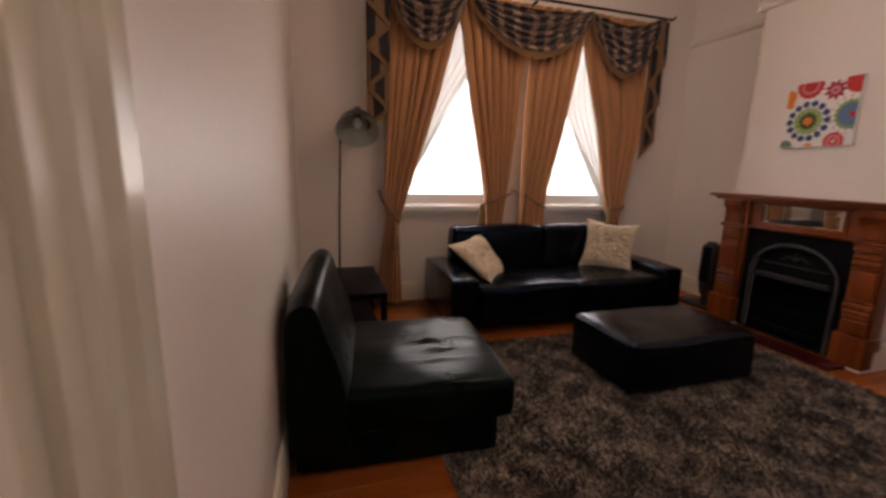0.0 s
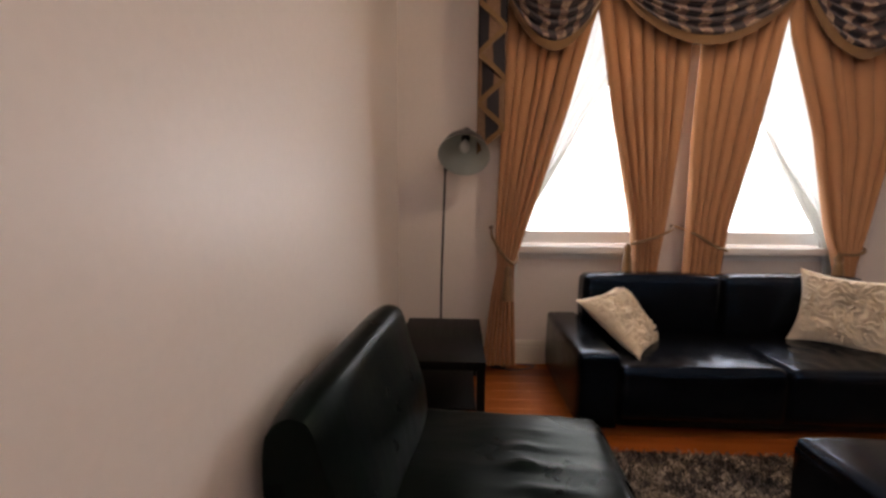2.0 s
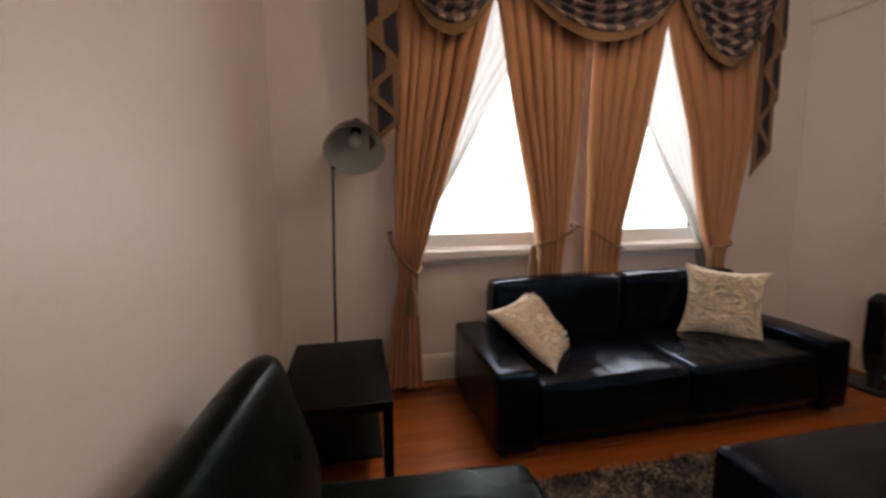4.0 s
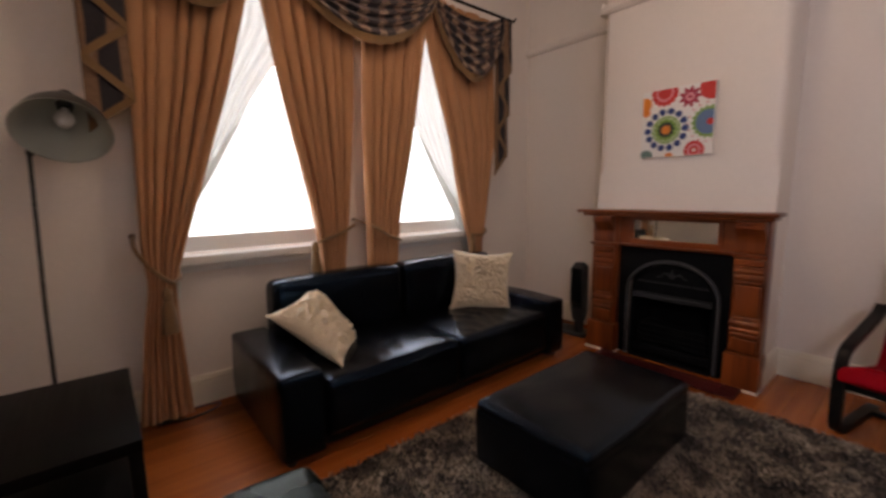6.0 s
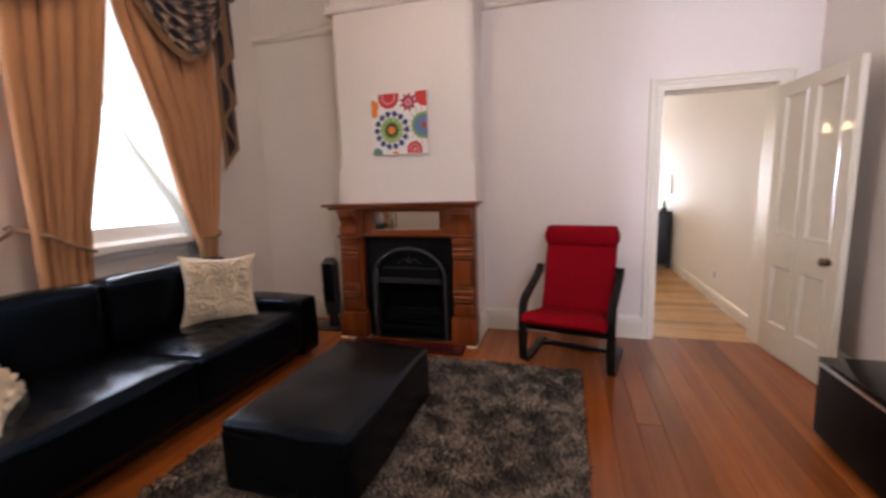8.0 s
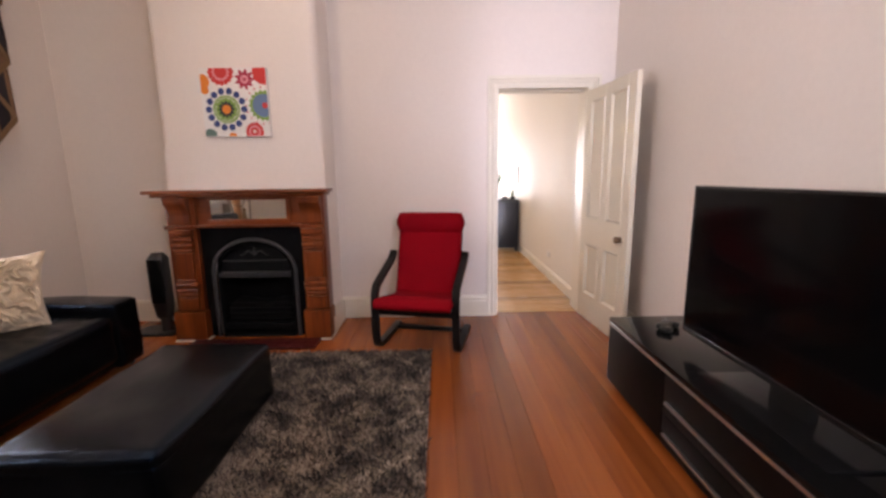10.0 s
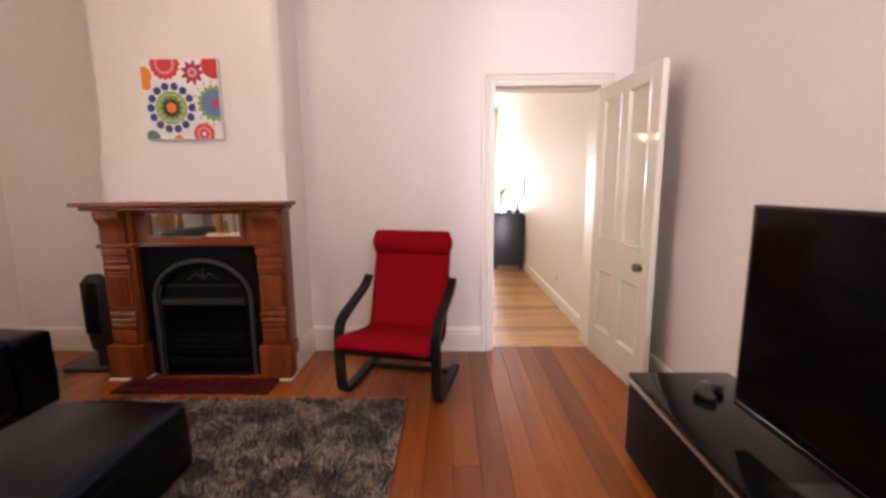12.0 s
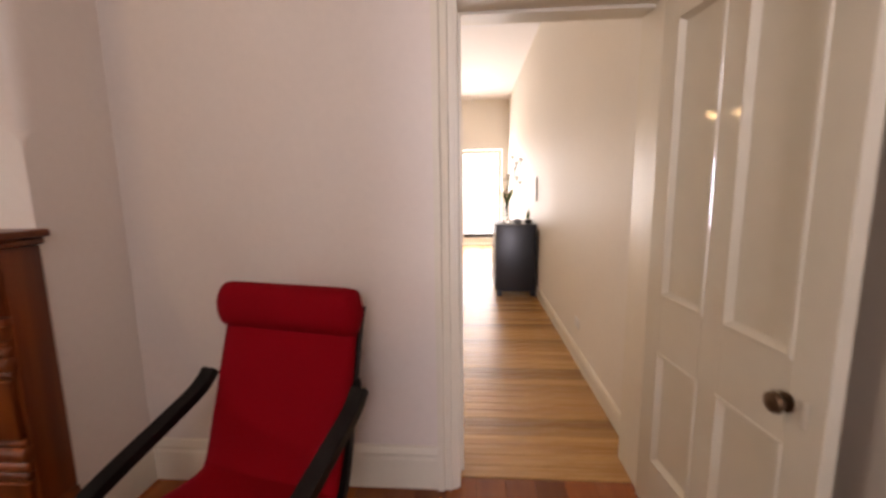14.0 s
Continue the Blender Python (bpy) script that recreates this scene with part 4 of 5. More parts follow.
# ---------------------------------------------------------------- red armchair
def red_chair():
    c = thing("armchair", (3.555, 0.90, 0), "bentwood armchair with black frame and red fabric cushion", "armchair", rz=168)
    for s in (-1, 1):
        y0, y1 = sorted((s * 0.284, s * 0.338))
        path = spline([(-0.30, 0, 0.018), (-0.10, 0, 0.018), (0.14, 0, 0.018), (0.225, 0, 0.035), (0.262, 0, 0.11), (0.272, 0, 0.28), (0.268, 0, 0.42), (0.235, 0, 0.49), (0.16, 0, 0.525), (-0.02, 0, 0.585), (-0.16, 0, 0.635), (-0.225, 0, 0.685)], 5)
        part("side_frame", strip(B(), [(p.x, p.z) for p in path], y0, y1, 0.034), M_CHAIRWOOD, c, local=True, angle=50)
        y0, y1 = sorted((s * 0.235, s * 0.270))
        rail = spline([(0.28, 0, 0.335), (0.10, 0, 0.30), (-0.08, 0, 0.285), (-0.18, 0, 0.34), (-0.26, 0, 0.60), (-0.33, 0, 0.84), (-0.365, 0, 0.93)], 5)
        part("seat_rail", strip(B(), [(p.x, p.z) for p in rail], y0, y1, 0.026), M_CHAIRWOOD, c, local=True, angle=50)
    part("front_rail", boxed((0.235, -0.283, 0.285), (0.268, 0.283, 0.335), 0.004), M_CHAIRWOOD, c, local=True)
    part("rear_rail", boxed((-0.22, -0.283, 0.012), (-0.17, 0.283, 0.036), 0.004), M_CHAIRWOOD, c, local=True)
    part("back_rail", boxed((-0.29, -0.283, 0.64), (-0.262, 0.283, 0.69), 0.004), M_CHAIRWOOD, c, local=True)
    # one long cushion folded over seat and back
    spine = spline([(0.375, 0, 0.365), (0.32, 0, 0.405), (0.14, 0, 0.375), (-0.03, 0, 0.345), (-0.10, 0, 0.355), (-0.145, 0, 0.42), (-0.20, 0, 0.57), (-0.27, 0, 0.78), (-0.325, 0, 0.93), (-0.345, 0, 0.985)], 6)
    bm = B()
    rings = []
    n = len(spine)
    for i, p in enumerate(spine):
        d = (spine[min(i + 1, n - 1)] - spine[max(i - 1, 0)]).normalized()
        nr = Vector((-d.z, 0, d.x))
        if nr.z < 0 and i < 8:
            nr = -nr
        nr = Vector((abs(nr.x) if i > 6 else nr.x, 0, nr.z))
        f = i / (n - 1)
        end = min(1.0, min(f, 1 - f) * 14)
        th = 0.012 + 0.026 * end ** 0.5
        hw = 0.272 + 0.026 * max(0.0, min(1.0, (p.x - 0.24) / 0.06)) - 0.012 * (1 - end) + 0.004 * noise.noise((f * 6, 2, 0))
        ring = []
        m = 20
        for k in range(m):
            a = 2 * math.pi * k / m
            cy, sz = math.cos(a), math.sin(a)
            y = math.copysign(abs(cy) ** 0.35, cy) * hw
            z = math.copysign(abs(sz) ** 0.7, sz) * th
            w = noise.noise((p.x * 5, y * 5, p.z * 5 + 3)) * 0.008
            ring.append(p + nr * (z + w) + Vector((0, y, 0)))
        rings.append(ring)
    loft(bm, rings)
    part("cushion", bm, M_RED, c, "red ribbed wool cushion", local=True, angle=60)
    hr = B()
    rings = []
    for i in range(25):
        u = i / 24
        e = (1 - abs(2 * u - 1) ** 22) ** 0.5
        y = -0.292 + 0.584 * u
        rings.append([(-0.295 + (0.062 * (0.3 + 0.7 * e) + 0.003 * noise.noise((y * 9, a, 1))) * math.cos(a), y, 0.925 + 0.088 * (0.3 + 0.7 * e) * math.sin(a)) for a in [2 * math.pi * k / 22 for k in range(22)]])
    loft(hr, rings)
    part("headrest", hr, M_RED, c, "rolled red headrest pillow", local=True, angle=60)


red_chair()


# ---------------------------------------------------------------- television and unit
def tv_unit():
    u = thing("tv_unit", (1.86, -0.48, 0), "low black television bench with silver-edged drawers", "tv bench")
    X0, X1, YF, YB, H = 0.95, 2.765, -0.28, -0.74, 0.447
    part("carcass", boxed((X0, YB, 0.045), (X1, YF - 0.02, 0.415), 0.002), M_BLACKWOOD, u)
    part("top", boxed((X0 - 0.003, YB, 0.417), (X1 + 0.003, YF + 0.003, H), 0.003), M_GLOSSTOP, u)
    part("plinth", boxed((X0 + 0.03, YB + 0.03, 0.0), (X1 - 0.03, YF - 0.05, 0.044)), M_PLASTIC, u)
    part("top_edge_strip", boxed((X0, YF + 0.0035, 0.405), (X1, YF + 0.007, 0.419), 0.001), M_ALU, u, "silver edge strip")
    SPLIT = 2.13
    part("side_door", boxed((SPLIT + 0.002, YF - 0.019, 0.05), (X1 - 0.002, YF, 0.40), 0.002), M_BLACKWOOD, u)
    for z0, z1, zh in ((0.05, 0.197, 0.106), (0.201, 0.40, 0.263)):
        d = part("drawer", boxed((X0 + 0.002, YF - 0.019, z0), (SPLIT - 0.002, YF, z1), 0.002), M_BLACKWOOD, u)
        part("drawer_handle", boxed((X0 + 0.05, YF + 0.0005, zh - 0.006), (SPLIT - 0.03, YF + 0.014, zh + 0.006), 0.002), M_ALU, d, "long slim silver handle bar")
    t = thing("television", (1.70, -0.47, H), "large flat black television on a pedestal, switched off", "television")
    TX0, TX1, Z0, Z1, Y = 1.09, 2.325, 0.535, 1.255, -0.465
    part("housing", boxed((TX0, Y - 0.05, Z0), (TX1, Y - 0.004, Z1), 0.006), M_BEZEL, t)
    bz = B()
    for lo, hi in (((TX0, Y - 0.0035, Z0), (TX1, Y + 0.004, Z0 + 0.022)), ((TX0, Y - 0.0035, Z1 - 0.012), (TX1, Y + 0.004, Z1)), ((TX0, Y - 0.0035, Z0 + 0.022), (TX0 + 0.012, Y + 0.004, Z1 - 0.012)), ((TX1 - 0.012, Y - 0.0035, Z0 + 0.022), (TX1, Y + 0.004, Z1 - 0.012))):
        box(bz, lo, hi, 0.0015, 1)
    part("bezel", bz, M_BEZEL, t)
    part("screen", boxed((TX0 + 0.012, Y - 0.0035, Z0 + 0.022), (TX1 - 0.012, Y, Z1 - 0.012)), M_SCREEN, t, smooth=False)
    part("stand_neck", boxed((1.62, Y - 0.06, H + 0.012), (1.79, Y - 0.02, Z0 + 0.05), 0.006), M_BEZEL, t)
    part("stand_base", boxed((1.40, -0.60, H), (2.01, -0.35, H + 0.014), 0.006), M_BEZEL, t, "glossy stand plate")
    r = thing("game_controller", (2.57, -0.51, H), "small black and grey handheld controller lying on the bench", "controller", rz=-48)
    part("body", soft_box((-0.06, -0.03, 0.002), (0.06, 0.03, 0.036), 0.014, 8), M_PLASTIC, r, local=True)
    part("grip", soft_box((-0.075, -0.06, 0.0), (-0.035, 0.0, 0.03), 0.013, 6), M_PLASTIC, r, local=True)
    part("grip", soft_box((0.035, -0.06, 0.0), (0.075, 0.0, 0.03), 0.013, 6), M_PLASTIC, r, local=True)
    part("button_pad", turned(B(), (0.03, 0.005, 0.036), [(0.012, 0), (0.012, 0.004), (0.009, 0.006)], 12), M_GREYPLASTIC, r, local=True)


tv_unit()


def tower():
    s = thing("tower_speaker", (3.80, 3.16, 0), "slim black tower speaker on a flat floor stand", "speaker")
    bm = B()
    rings = []
    for k in range(15):
        u = k / 14
        z = 0.11 + 0.60 * u
        w = 0.080 * (1 - 0.30 * max(0, 0.22 - u) / 0.22 - 0.06 * u)
        d = 0.055 * (1 - 0.3 * max(0, 0.3 - u) / 0.3)
        e = min(1.0, min(u, 1 - u) * 12 + 0.55)
        rings.append([(3.80 + d * e * math.copysign(abs(math.cos(a)) ** 0.7, math.cos(a)), 3.155 + w * e * math.copysign(abs(math.sin(a)) ** 0.6, math.sin(a)), z) for a in [2 * math.pi * i / 24 for i in range(24)]])
    loft(bm, rings)
    part("cabinet", bm, M_PLASTIC, s, angle=60)
    part("grille", boxed((3.735, 3.095, 0.28), (3.75, 3.215, 0.66), 0.006), M_BEZEL, s)
    part("stem", sweep(B(), [(3.80, 3.15, 0.02), (3.80, 3.15, 0.14)], 0.045, 12), M_PLASTIC, s)
    part("base_plate", soft_box((3.70, 3.05, 0.0), (3.93, 3.40, 0.028), 0.013, 8), M_PLASTIC, s)


tower()


# ---------------------------------------------------------------- curtains
def table_at(rows, z):
    for (z1, *a), (z0, *b) in zip(rows, rows[1:]):
        if z <= z1 and z >= z0:
            t = (z1 - z) / (z1 - z0)
            return [p + (q - p) * t for p, q in zip(a, b)]
    return list(rows[-1][1:]) if z < rows[-1][0] else list(rows[0][1:])


def curtain(label, rows, y, folds, seed):
    zt, zb = rows[0][0], rows[-1][0]
    c = thing("curtain", ((rows[0][1] + rows[0][2]) / 2, y, zt), label, "curtain", "gold curtains at the windows")
    bm = B()
    M, NV = 14, 56
    rng = random.Random(int(seed * 10))
    cuts = [0.0]
    for k in range(folds):
        cuts.append(cuts[-1] + rng.uniform(0.65, 1.35))
    cuts = [q / cuts[-1] for q in cuts]
    depth = [rng.uniform(0.034, 0.056) for k in range(folds)]
    NU = folds * (M + 1) - 1
    grid = []
    for j in range(NV + 1):
        z = zt + (zb - zt) * j / NV
        xl, xr = table_at(rows, z)
        xa, xb = table_at(rows, min(zt, z + 0.06))
        xc, xd = table_at(rows, max(zb, z - 0.06))
        xl, xr = (xl * 2 + xa + xc) / 4, (xr * 2 + xb + xd) / 4
        row = []
        for k in range(folds):
            drift = [0.25 / folds * noise.noise((q * 9.0, z * 0.5, seed)) if 0 < q < 1 else 0.0 for q in (cuts[k], cuts[k + 1])]
            a, b = cuts[k] + drift[0], cuts[k + 1] + drift[1]
            deep = depth[k] * (0.8 + 0.5 * noise.noise((k * 2.3 + seed, z * 0.6, 2)))
            for i in range(M + 1):
                th = radians(128) * (2 * i / M - 1)
                u = (a + b) / 2 + (b - a) / 2 * 0.95 * math.sin(th)
                row.append(bm.verts.new((xl + (xr - xl) * u, y - deep * (math.cos(th) + 0.2) + 0.008 * noise.noise((u * 4 + seed, z * 1.5, 6)), z)))
        grid.append(row)
    for j in range(NV):
        for i in range(NU):
            bm.faces.new((grid[j][i], grid[j][i + 1], grid[j + 1][i + 1], grid[j + 1][i]))
    part("drape", bm, M_CURTAIN, c, angle=180)
    return c


P1 = [(3.0, 0.52, 1.24), (2.65, 0.51, 1.14), (2.085, 0.485, 0.996), (1.47, 0.465, 0.80), (1.08, 0.451, 0.673), (0.883, 0.475, 0.607), (0.64, 0.43, 0.612), (0.05, 0.36, 0.64)]
P2 = [(3.0, 1.13, 1.93), (2.66, 1.203, 1.875), (2.01, 1.313, 1.845), (1.18, 1.49, 1.765), (1.0, 1.51, 1.735), (0.85, 1.523, 1.714), (0.1, 1.50, 1.74)]
P3 = [(3.0, 1.94, 2.62), (2.63, 1.935, 2.521), (1.84, 1.903, 2.385), (1.185, 1.91, 2.231), (0.84, 1.909, 2.197), (0.1, 1.88, 2.24)]
P4 = [(3.0, 2.48, 3.42), (2.575, 2.569, 3.335), (1.87, 2.794, 3.37), (1.2, 2.938, 3.25), (0.87, 3.052, 3.18), (0.1, 3.02, 3.25)]
curtain("gold-tan curtain gathered by a tasselled tieback beside the window", P1, 3.905, 7, 1.0)
curtain("gold-tan curtain swept aside between the windows", P2, 3.905, 7, 2.0)
curtain("gold-tan curtain swept aside between the windows", P3, 3.905, 6, 3.0)
curtain("gold-tan curtain gathered near the corner of the window wall", P4, 3.905, 7, 4.0)


def sheer(label, rows, y, seed):
    c = thing("sheer_curtain", ((rows[0][1] + rows[0][2]) / 2, y, rows[0][0]), label, "curtain", "white sheers behind the curtains")
    bm = B()
    grid = []
    for j in range(41):
        z = rows[0][0] + (rows[-1][0] - rows[0][0]) * j / 40
        xl, xr = table_at(rows, z)
        grid.append([bm.verts.new((xl + (xr - xl) * i / 80, y + 0.010 * math.sin(i * 0.9 + noise.noise((i * 0.1, z, seed)) * 3), z)) for i in range(81)])
    for a, b in zip(grid, grid[1:]):
        for i in range(80):
            bm.faces.new((a[i], a[i + 1], b[i + 1], b[i]))
    part("voile", bm, M_SHEER, c, angle=180)
    side = 1 if seed == 1 else 0
    way = -1 if side else 1
    ribbon = []
    zr = 2.0
    for k in range(33):
        v = k / 32
        z = zr + (rows[-1][0] - zr) * v
        edge, wide = table_at(rows, z)[side], 0.004 + 0.15 * v ** 0.9
        ribbon.append([(edge + way * wide * i / 24, y - 0.012 - 0.010 * v * math.sin(i * 1.15 + 2.0 * noise.noise((i * 0.1, z * 2, seed))), z) for i in range(25)])
    part("gathered_hem", loft(B(), ribbon, False, False), M_HEM, c, angle=180)


sheer("thin white sheer swept to one side of the window", [(2.95, 0.55, 1.60), (2.5, 0.55, 1.48), (2.2, 0.55, 1.27), (2.0, 0.55, 1.14), (1.77, 0.55, 1.02), (1.55, 0.55, 0.90), (1.35, 0.56, 0.78), (1.1, 0.56, 0.67), (0.75, 0.56, 0.64)], 4.04, 1)
sheer("thin white sheer swept to one side of the window", [(2.95, 2.34, 3.35), (2.5, 2.36, 3.35), (2.2, 2.42, 3.35), (2.0, 2.50, 3.34), (1.68, 2.67, 3.32), (1.37, 2.85, 3.30), (1.09, 3.02, 3.28), (0.75, 3.10, 3.28)], 4.04, 2)


def swag(x0, x1, zl, zr, low, drop_top, y, label, xc):
    s = thing("curtain_swag", ((x0 + x1) / 2, y, low), label, "swag", "patterned swags over the rod")
    NU, NV = 48, 40

    def at(u, v, lift=0.0):
        top = zl + (zr - zl) * u - drop_top * math.sin(math.pi * u)
        ub = u + (xc - (x0 + x1) / 2) / (x1 - x0) * math.sin(math.pi * u)
        sag = (math.sin(math.pi * u) ** 0.75) if 0 < u < 1 else 0.0
        bot = zl + (zr - zl) * u - 0.02 - (((zl + zr) / 2) - low - 0.02) * sag
        z = top + (bot - top) * v
        fold = math.sin(2 * math.pi * (5.5 * v + 0.35 * math.sin(3 * u) + 0.5 * noise.noise((u * 3 + x0, v * 2, 1))))
        bl = math.sin(math.pi * u)
        yy = y - 0.03 - 0.05 * bl * v - 0.030 * fold * (0.35 + 0.65 * bl) * (1 - 0.2 * v) - lift
        x = x0 + (x1 - x0) * (u * (1 - 0.5 * v) + ub * 0.5 * v)
        return Vector((x, yy, z - 0.012 * fold * bl))
    bm = B()
    uv = bm.loops.layers.uv.new("UVMap")
    g = [[bm.verts.new(at(i / NU, j / NV)) for i in range(NU + 1)] for j in range(NV + 1)]
    w, h = x1 - x0, (zl + zr) / 2 - low
    for j in range(NV):
        for i in range(NU):
            f = bm.faces.new((g[j][i], g[j][i + 1], g[j + 1][i + 1], g[j + 1][i]))
            for lp, (a, b) in zip(f.loops, ((i, j), (i + 1, j), (i + 1, j + 1), (i, j + 1))):
                # print runs with the cloth, which hangs in curved folds
                u = a / NU
                lp[uv].uv = (b / NV * h * 1.5 + x0, u * w * 1.15 + 0.4 * (u - 0.5) * b / NV)
    part("swag_cloth", bm, M_SWAG, s, angle=180)
    bd = B()
    rings = []
    for i in range(NU + 1):
        p, q = at(i / NU, 1.0, 0.004), at(i / NU, 0.93, 0.010)
        d = Vector((0, 0, -1))
        rings.append([q, p + Vector((0, -0.006, 0)), p + d * 0.034, p + d * 0.034 + Vector((0, 0.006, 0)), p + Vector((0, 0.008, 0))])
    loft(bd, rings)
    part("fringe", bd, M_TRIMTAN, s, "tan fringed border", angle=50)
    return s


swag(0.46, 1.22, 3.03, 2.98, 2.475, 0.05, 3.83, "dark checked print swag with tan fringe over the curtain", 0.81)
swag(1.24, 2.58, 2.98, 2.98, 2.50, 0.05, 3.82, "dark checked print swag with tan fringe over the curtain", 1.92)
swag(2.54, 3.44, 2.99, 3.02, 2.395, 0.10, 3.83, "dark checked print swag with tan fringe over the curtain", 2.99)


def tail(x0, x1, ztop, zshort, zlong, y, folds, label, flip):
    t = thing("curtain_tail", ((x0 + x1) / 2, y, zlong), label, "swag", "patterned tails beside the curtains")
    N = folds * 12

    def xy(u):
        k = u * folds
        tri = abs((k % 2) - 1)
        a = 1 - tri if not flip else tri
        return x0 + (x1 - x0) * a + 0.006 * math.sin(k * 3), y - 0.012 * (folds - k) - 0.004 * math.cos(k * math.pi)

    def zb(u):
        return zshort + (zlong - zshort) * u
    bm = B()
    uv = bm.loops.layers.uv.new("UVMap")
    V = 14
    g = []
    for i in range(N + 1):
        u = i / N
        x, yy = xy(u)
        g.append([bm.verts.new((x + 0.01 * noise.noise((u * 4, j * 0.3, 5)), yy, ztop + (zb(u) - ztop) * j / V)) for j in range(V + 1)])
    for i in range(N):
        for j in range(V):
            f = bm.faces.new((g[i][j], g[i + 1][j], g[i + 1][j + 1], g[i][j + 1]))
            for lp, (a, b) in zip(f.loops, ((i, j), (i + 1, j), (i + 1, j + 1), (i, j + 1))):
                lp[uv].uv = (b / V * (ztop - zb(a / N)), a / N * 0.9)
    part("tail_cloth", bm, M_STRIPE, t, angle=180)
    bd = B()
    rings = []
    for i in range(N + 1):
        u = i / N
        x, yy = xy(u)
        z = zb(u)
        rings.append([(x, yy - 0.005, z + 0.045), (x, yy - 0.005, z - 0.005), (x, yy + 0.004, z - 0.005), (x, yy + 0.004, z + 0.045)])
    loft(bd, rings)
    part("fringe", bd, M_TRIMTAN, t, "tan border", angle=50)


tail(0.30, 0.50, 3.0, 2.78, 1.73, 3.86, 6, "dark printed cascade tail with tan zigzag border", False)
tail(3.35, 3.525, 3.0, 2.75, 1.56, 3.86, 6, "dark printed cascade tail with tan zigzag border", False)

rodt = thing("curtain_rod", (1.95, 3.89, 3.04), "dark bronze curtain rod with curled finials on brackets", "curtain rod")
part("rod", sweep(B(), [(0.25, 3.85, 3.045), (1.95, 3.85, 3.045), (3.60, 3.85, 3.045)], 0.013, 12), M_ROD, rodt)
part("second_rod", sweep(B(), [(0.30, 4.0, 3.01), (1.95, 4.0, 3.01), (3.57, 4.0, 3.01)], 0.010, 10), M_ROD, rodt)
for x, s in ((0.25, -1), (3.60, 1)):
    part("finial", sweep(B(), [(x + s * 0.05 * math.sin(a * 0.55) * (1 - a * 0.05), 3.85, 3.045 + 0.028 * (1 - math.cos(a)) * (1 - a * 0.08)) for a in [k * 0.5 for k in range(13)]], 0.007, 8), M_ROD, rodt)
for x in (0.36, 1.95, 3.50):
    part("bracket", box(B(), (x - 0.008, 3.84, 3.0), (x + 0.008, YW, 3.03), 0.003), M_ROD, rodt)


def tieback(label, hook, rope, tassel):
    t = thing("tieback", hook, label, "tieback", "tasselled curtain tiebacks")
    part("hook", turned(B(), (hook[0], YW - 0.05, hook[2]), [(0.012, 0.0), (0.018, 0.006), (0.010, 0.012), (0.010, 0.05)], 12, "y"), M_BRASS, t)
    for r in rope:
        part("rope", sweep(B(), spline(r, 6), 0.0115, 8), M_TRIMTAN, t)
    for x, y, z in tassel:
        part("tassel", turned(B(), (x, y, z), [(0.006, 0.02), (0.02, 0.0), (0.03, -0.03), (0.022, -0.06), (0.027, -0.07), (0.036, -0.13), (0.046, -0.25), (0.04, -0.252)], 18), M_TRIMTAN, t, "long tan fringe tassel")


tieback("tan rope tieback with a hanging tassel at the curtain", (0.43, 4.03, 1.16), [[(0.43, 4.03, 1.16), (0.425, 3.86, 1.10), (0.47, 3.80, 1.015), (0.53, 3.795, 0.94), (0.585, 3.80, 0.895)], [(0.585, 3.80, 0.895), (0.63, 3.88, 0.92), (0.62, 4.0, 1.0)]], [(0.548, 3.785, 0.86)])
tieback("tan rope tiebacks sharing one hook between the curtains", (1.89, 4.03, 1.185), [[(1.89, 4.03, 1.185), (1.77, 3.83, 1.16), (1.62, 3.80, 1.10), (1.47, 3.82, 1.055)], [(1.89, 4.03, 1.185), (1.96, 3.83, 1.13), (2.06, 3.80, 1.06), (2.20, 3.84, 1.01)]], [(1.46, 3.84, 1.04)])
tieback("tan rope tieback with a hanging tassel at the curtain", (3.20, 4.03, 1.08), [[(3.20, 4.03, 1.08), (3.215, 3.86, 1.03), (3.12, 3.81, 0.99), (3.03, 3.86, 0.99)]], [(3.045, 3.865, 0.98)])


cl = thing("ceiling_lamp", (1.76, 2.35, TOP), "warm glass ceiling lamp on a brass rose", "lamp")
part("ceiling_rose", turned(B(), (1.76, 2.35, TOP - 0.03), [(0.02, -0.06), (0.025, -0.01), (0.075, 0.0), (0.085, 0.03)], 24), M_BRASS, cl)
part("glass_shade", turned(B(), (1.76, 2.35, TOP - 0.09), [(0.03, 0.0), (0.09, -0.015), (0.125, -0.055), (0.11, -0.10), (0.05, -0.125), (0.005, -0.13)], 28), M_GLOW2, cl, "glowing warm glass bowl")

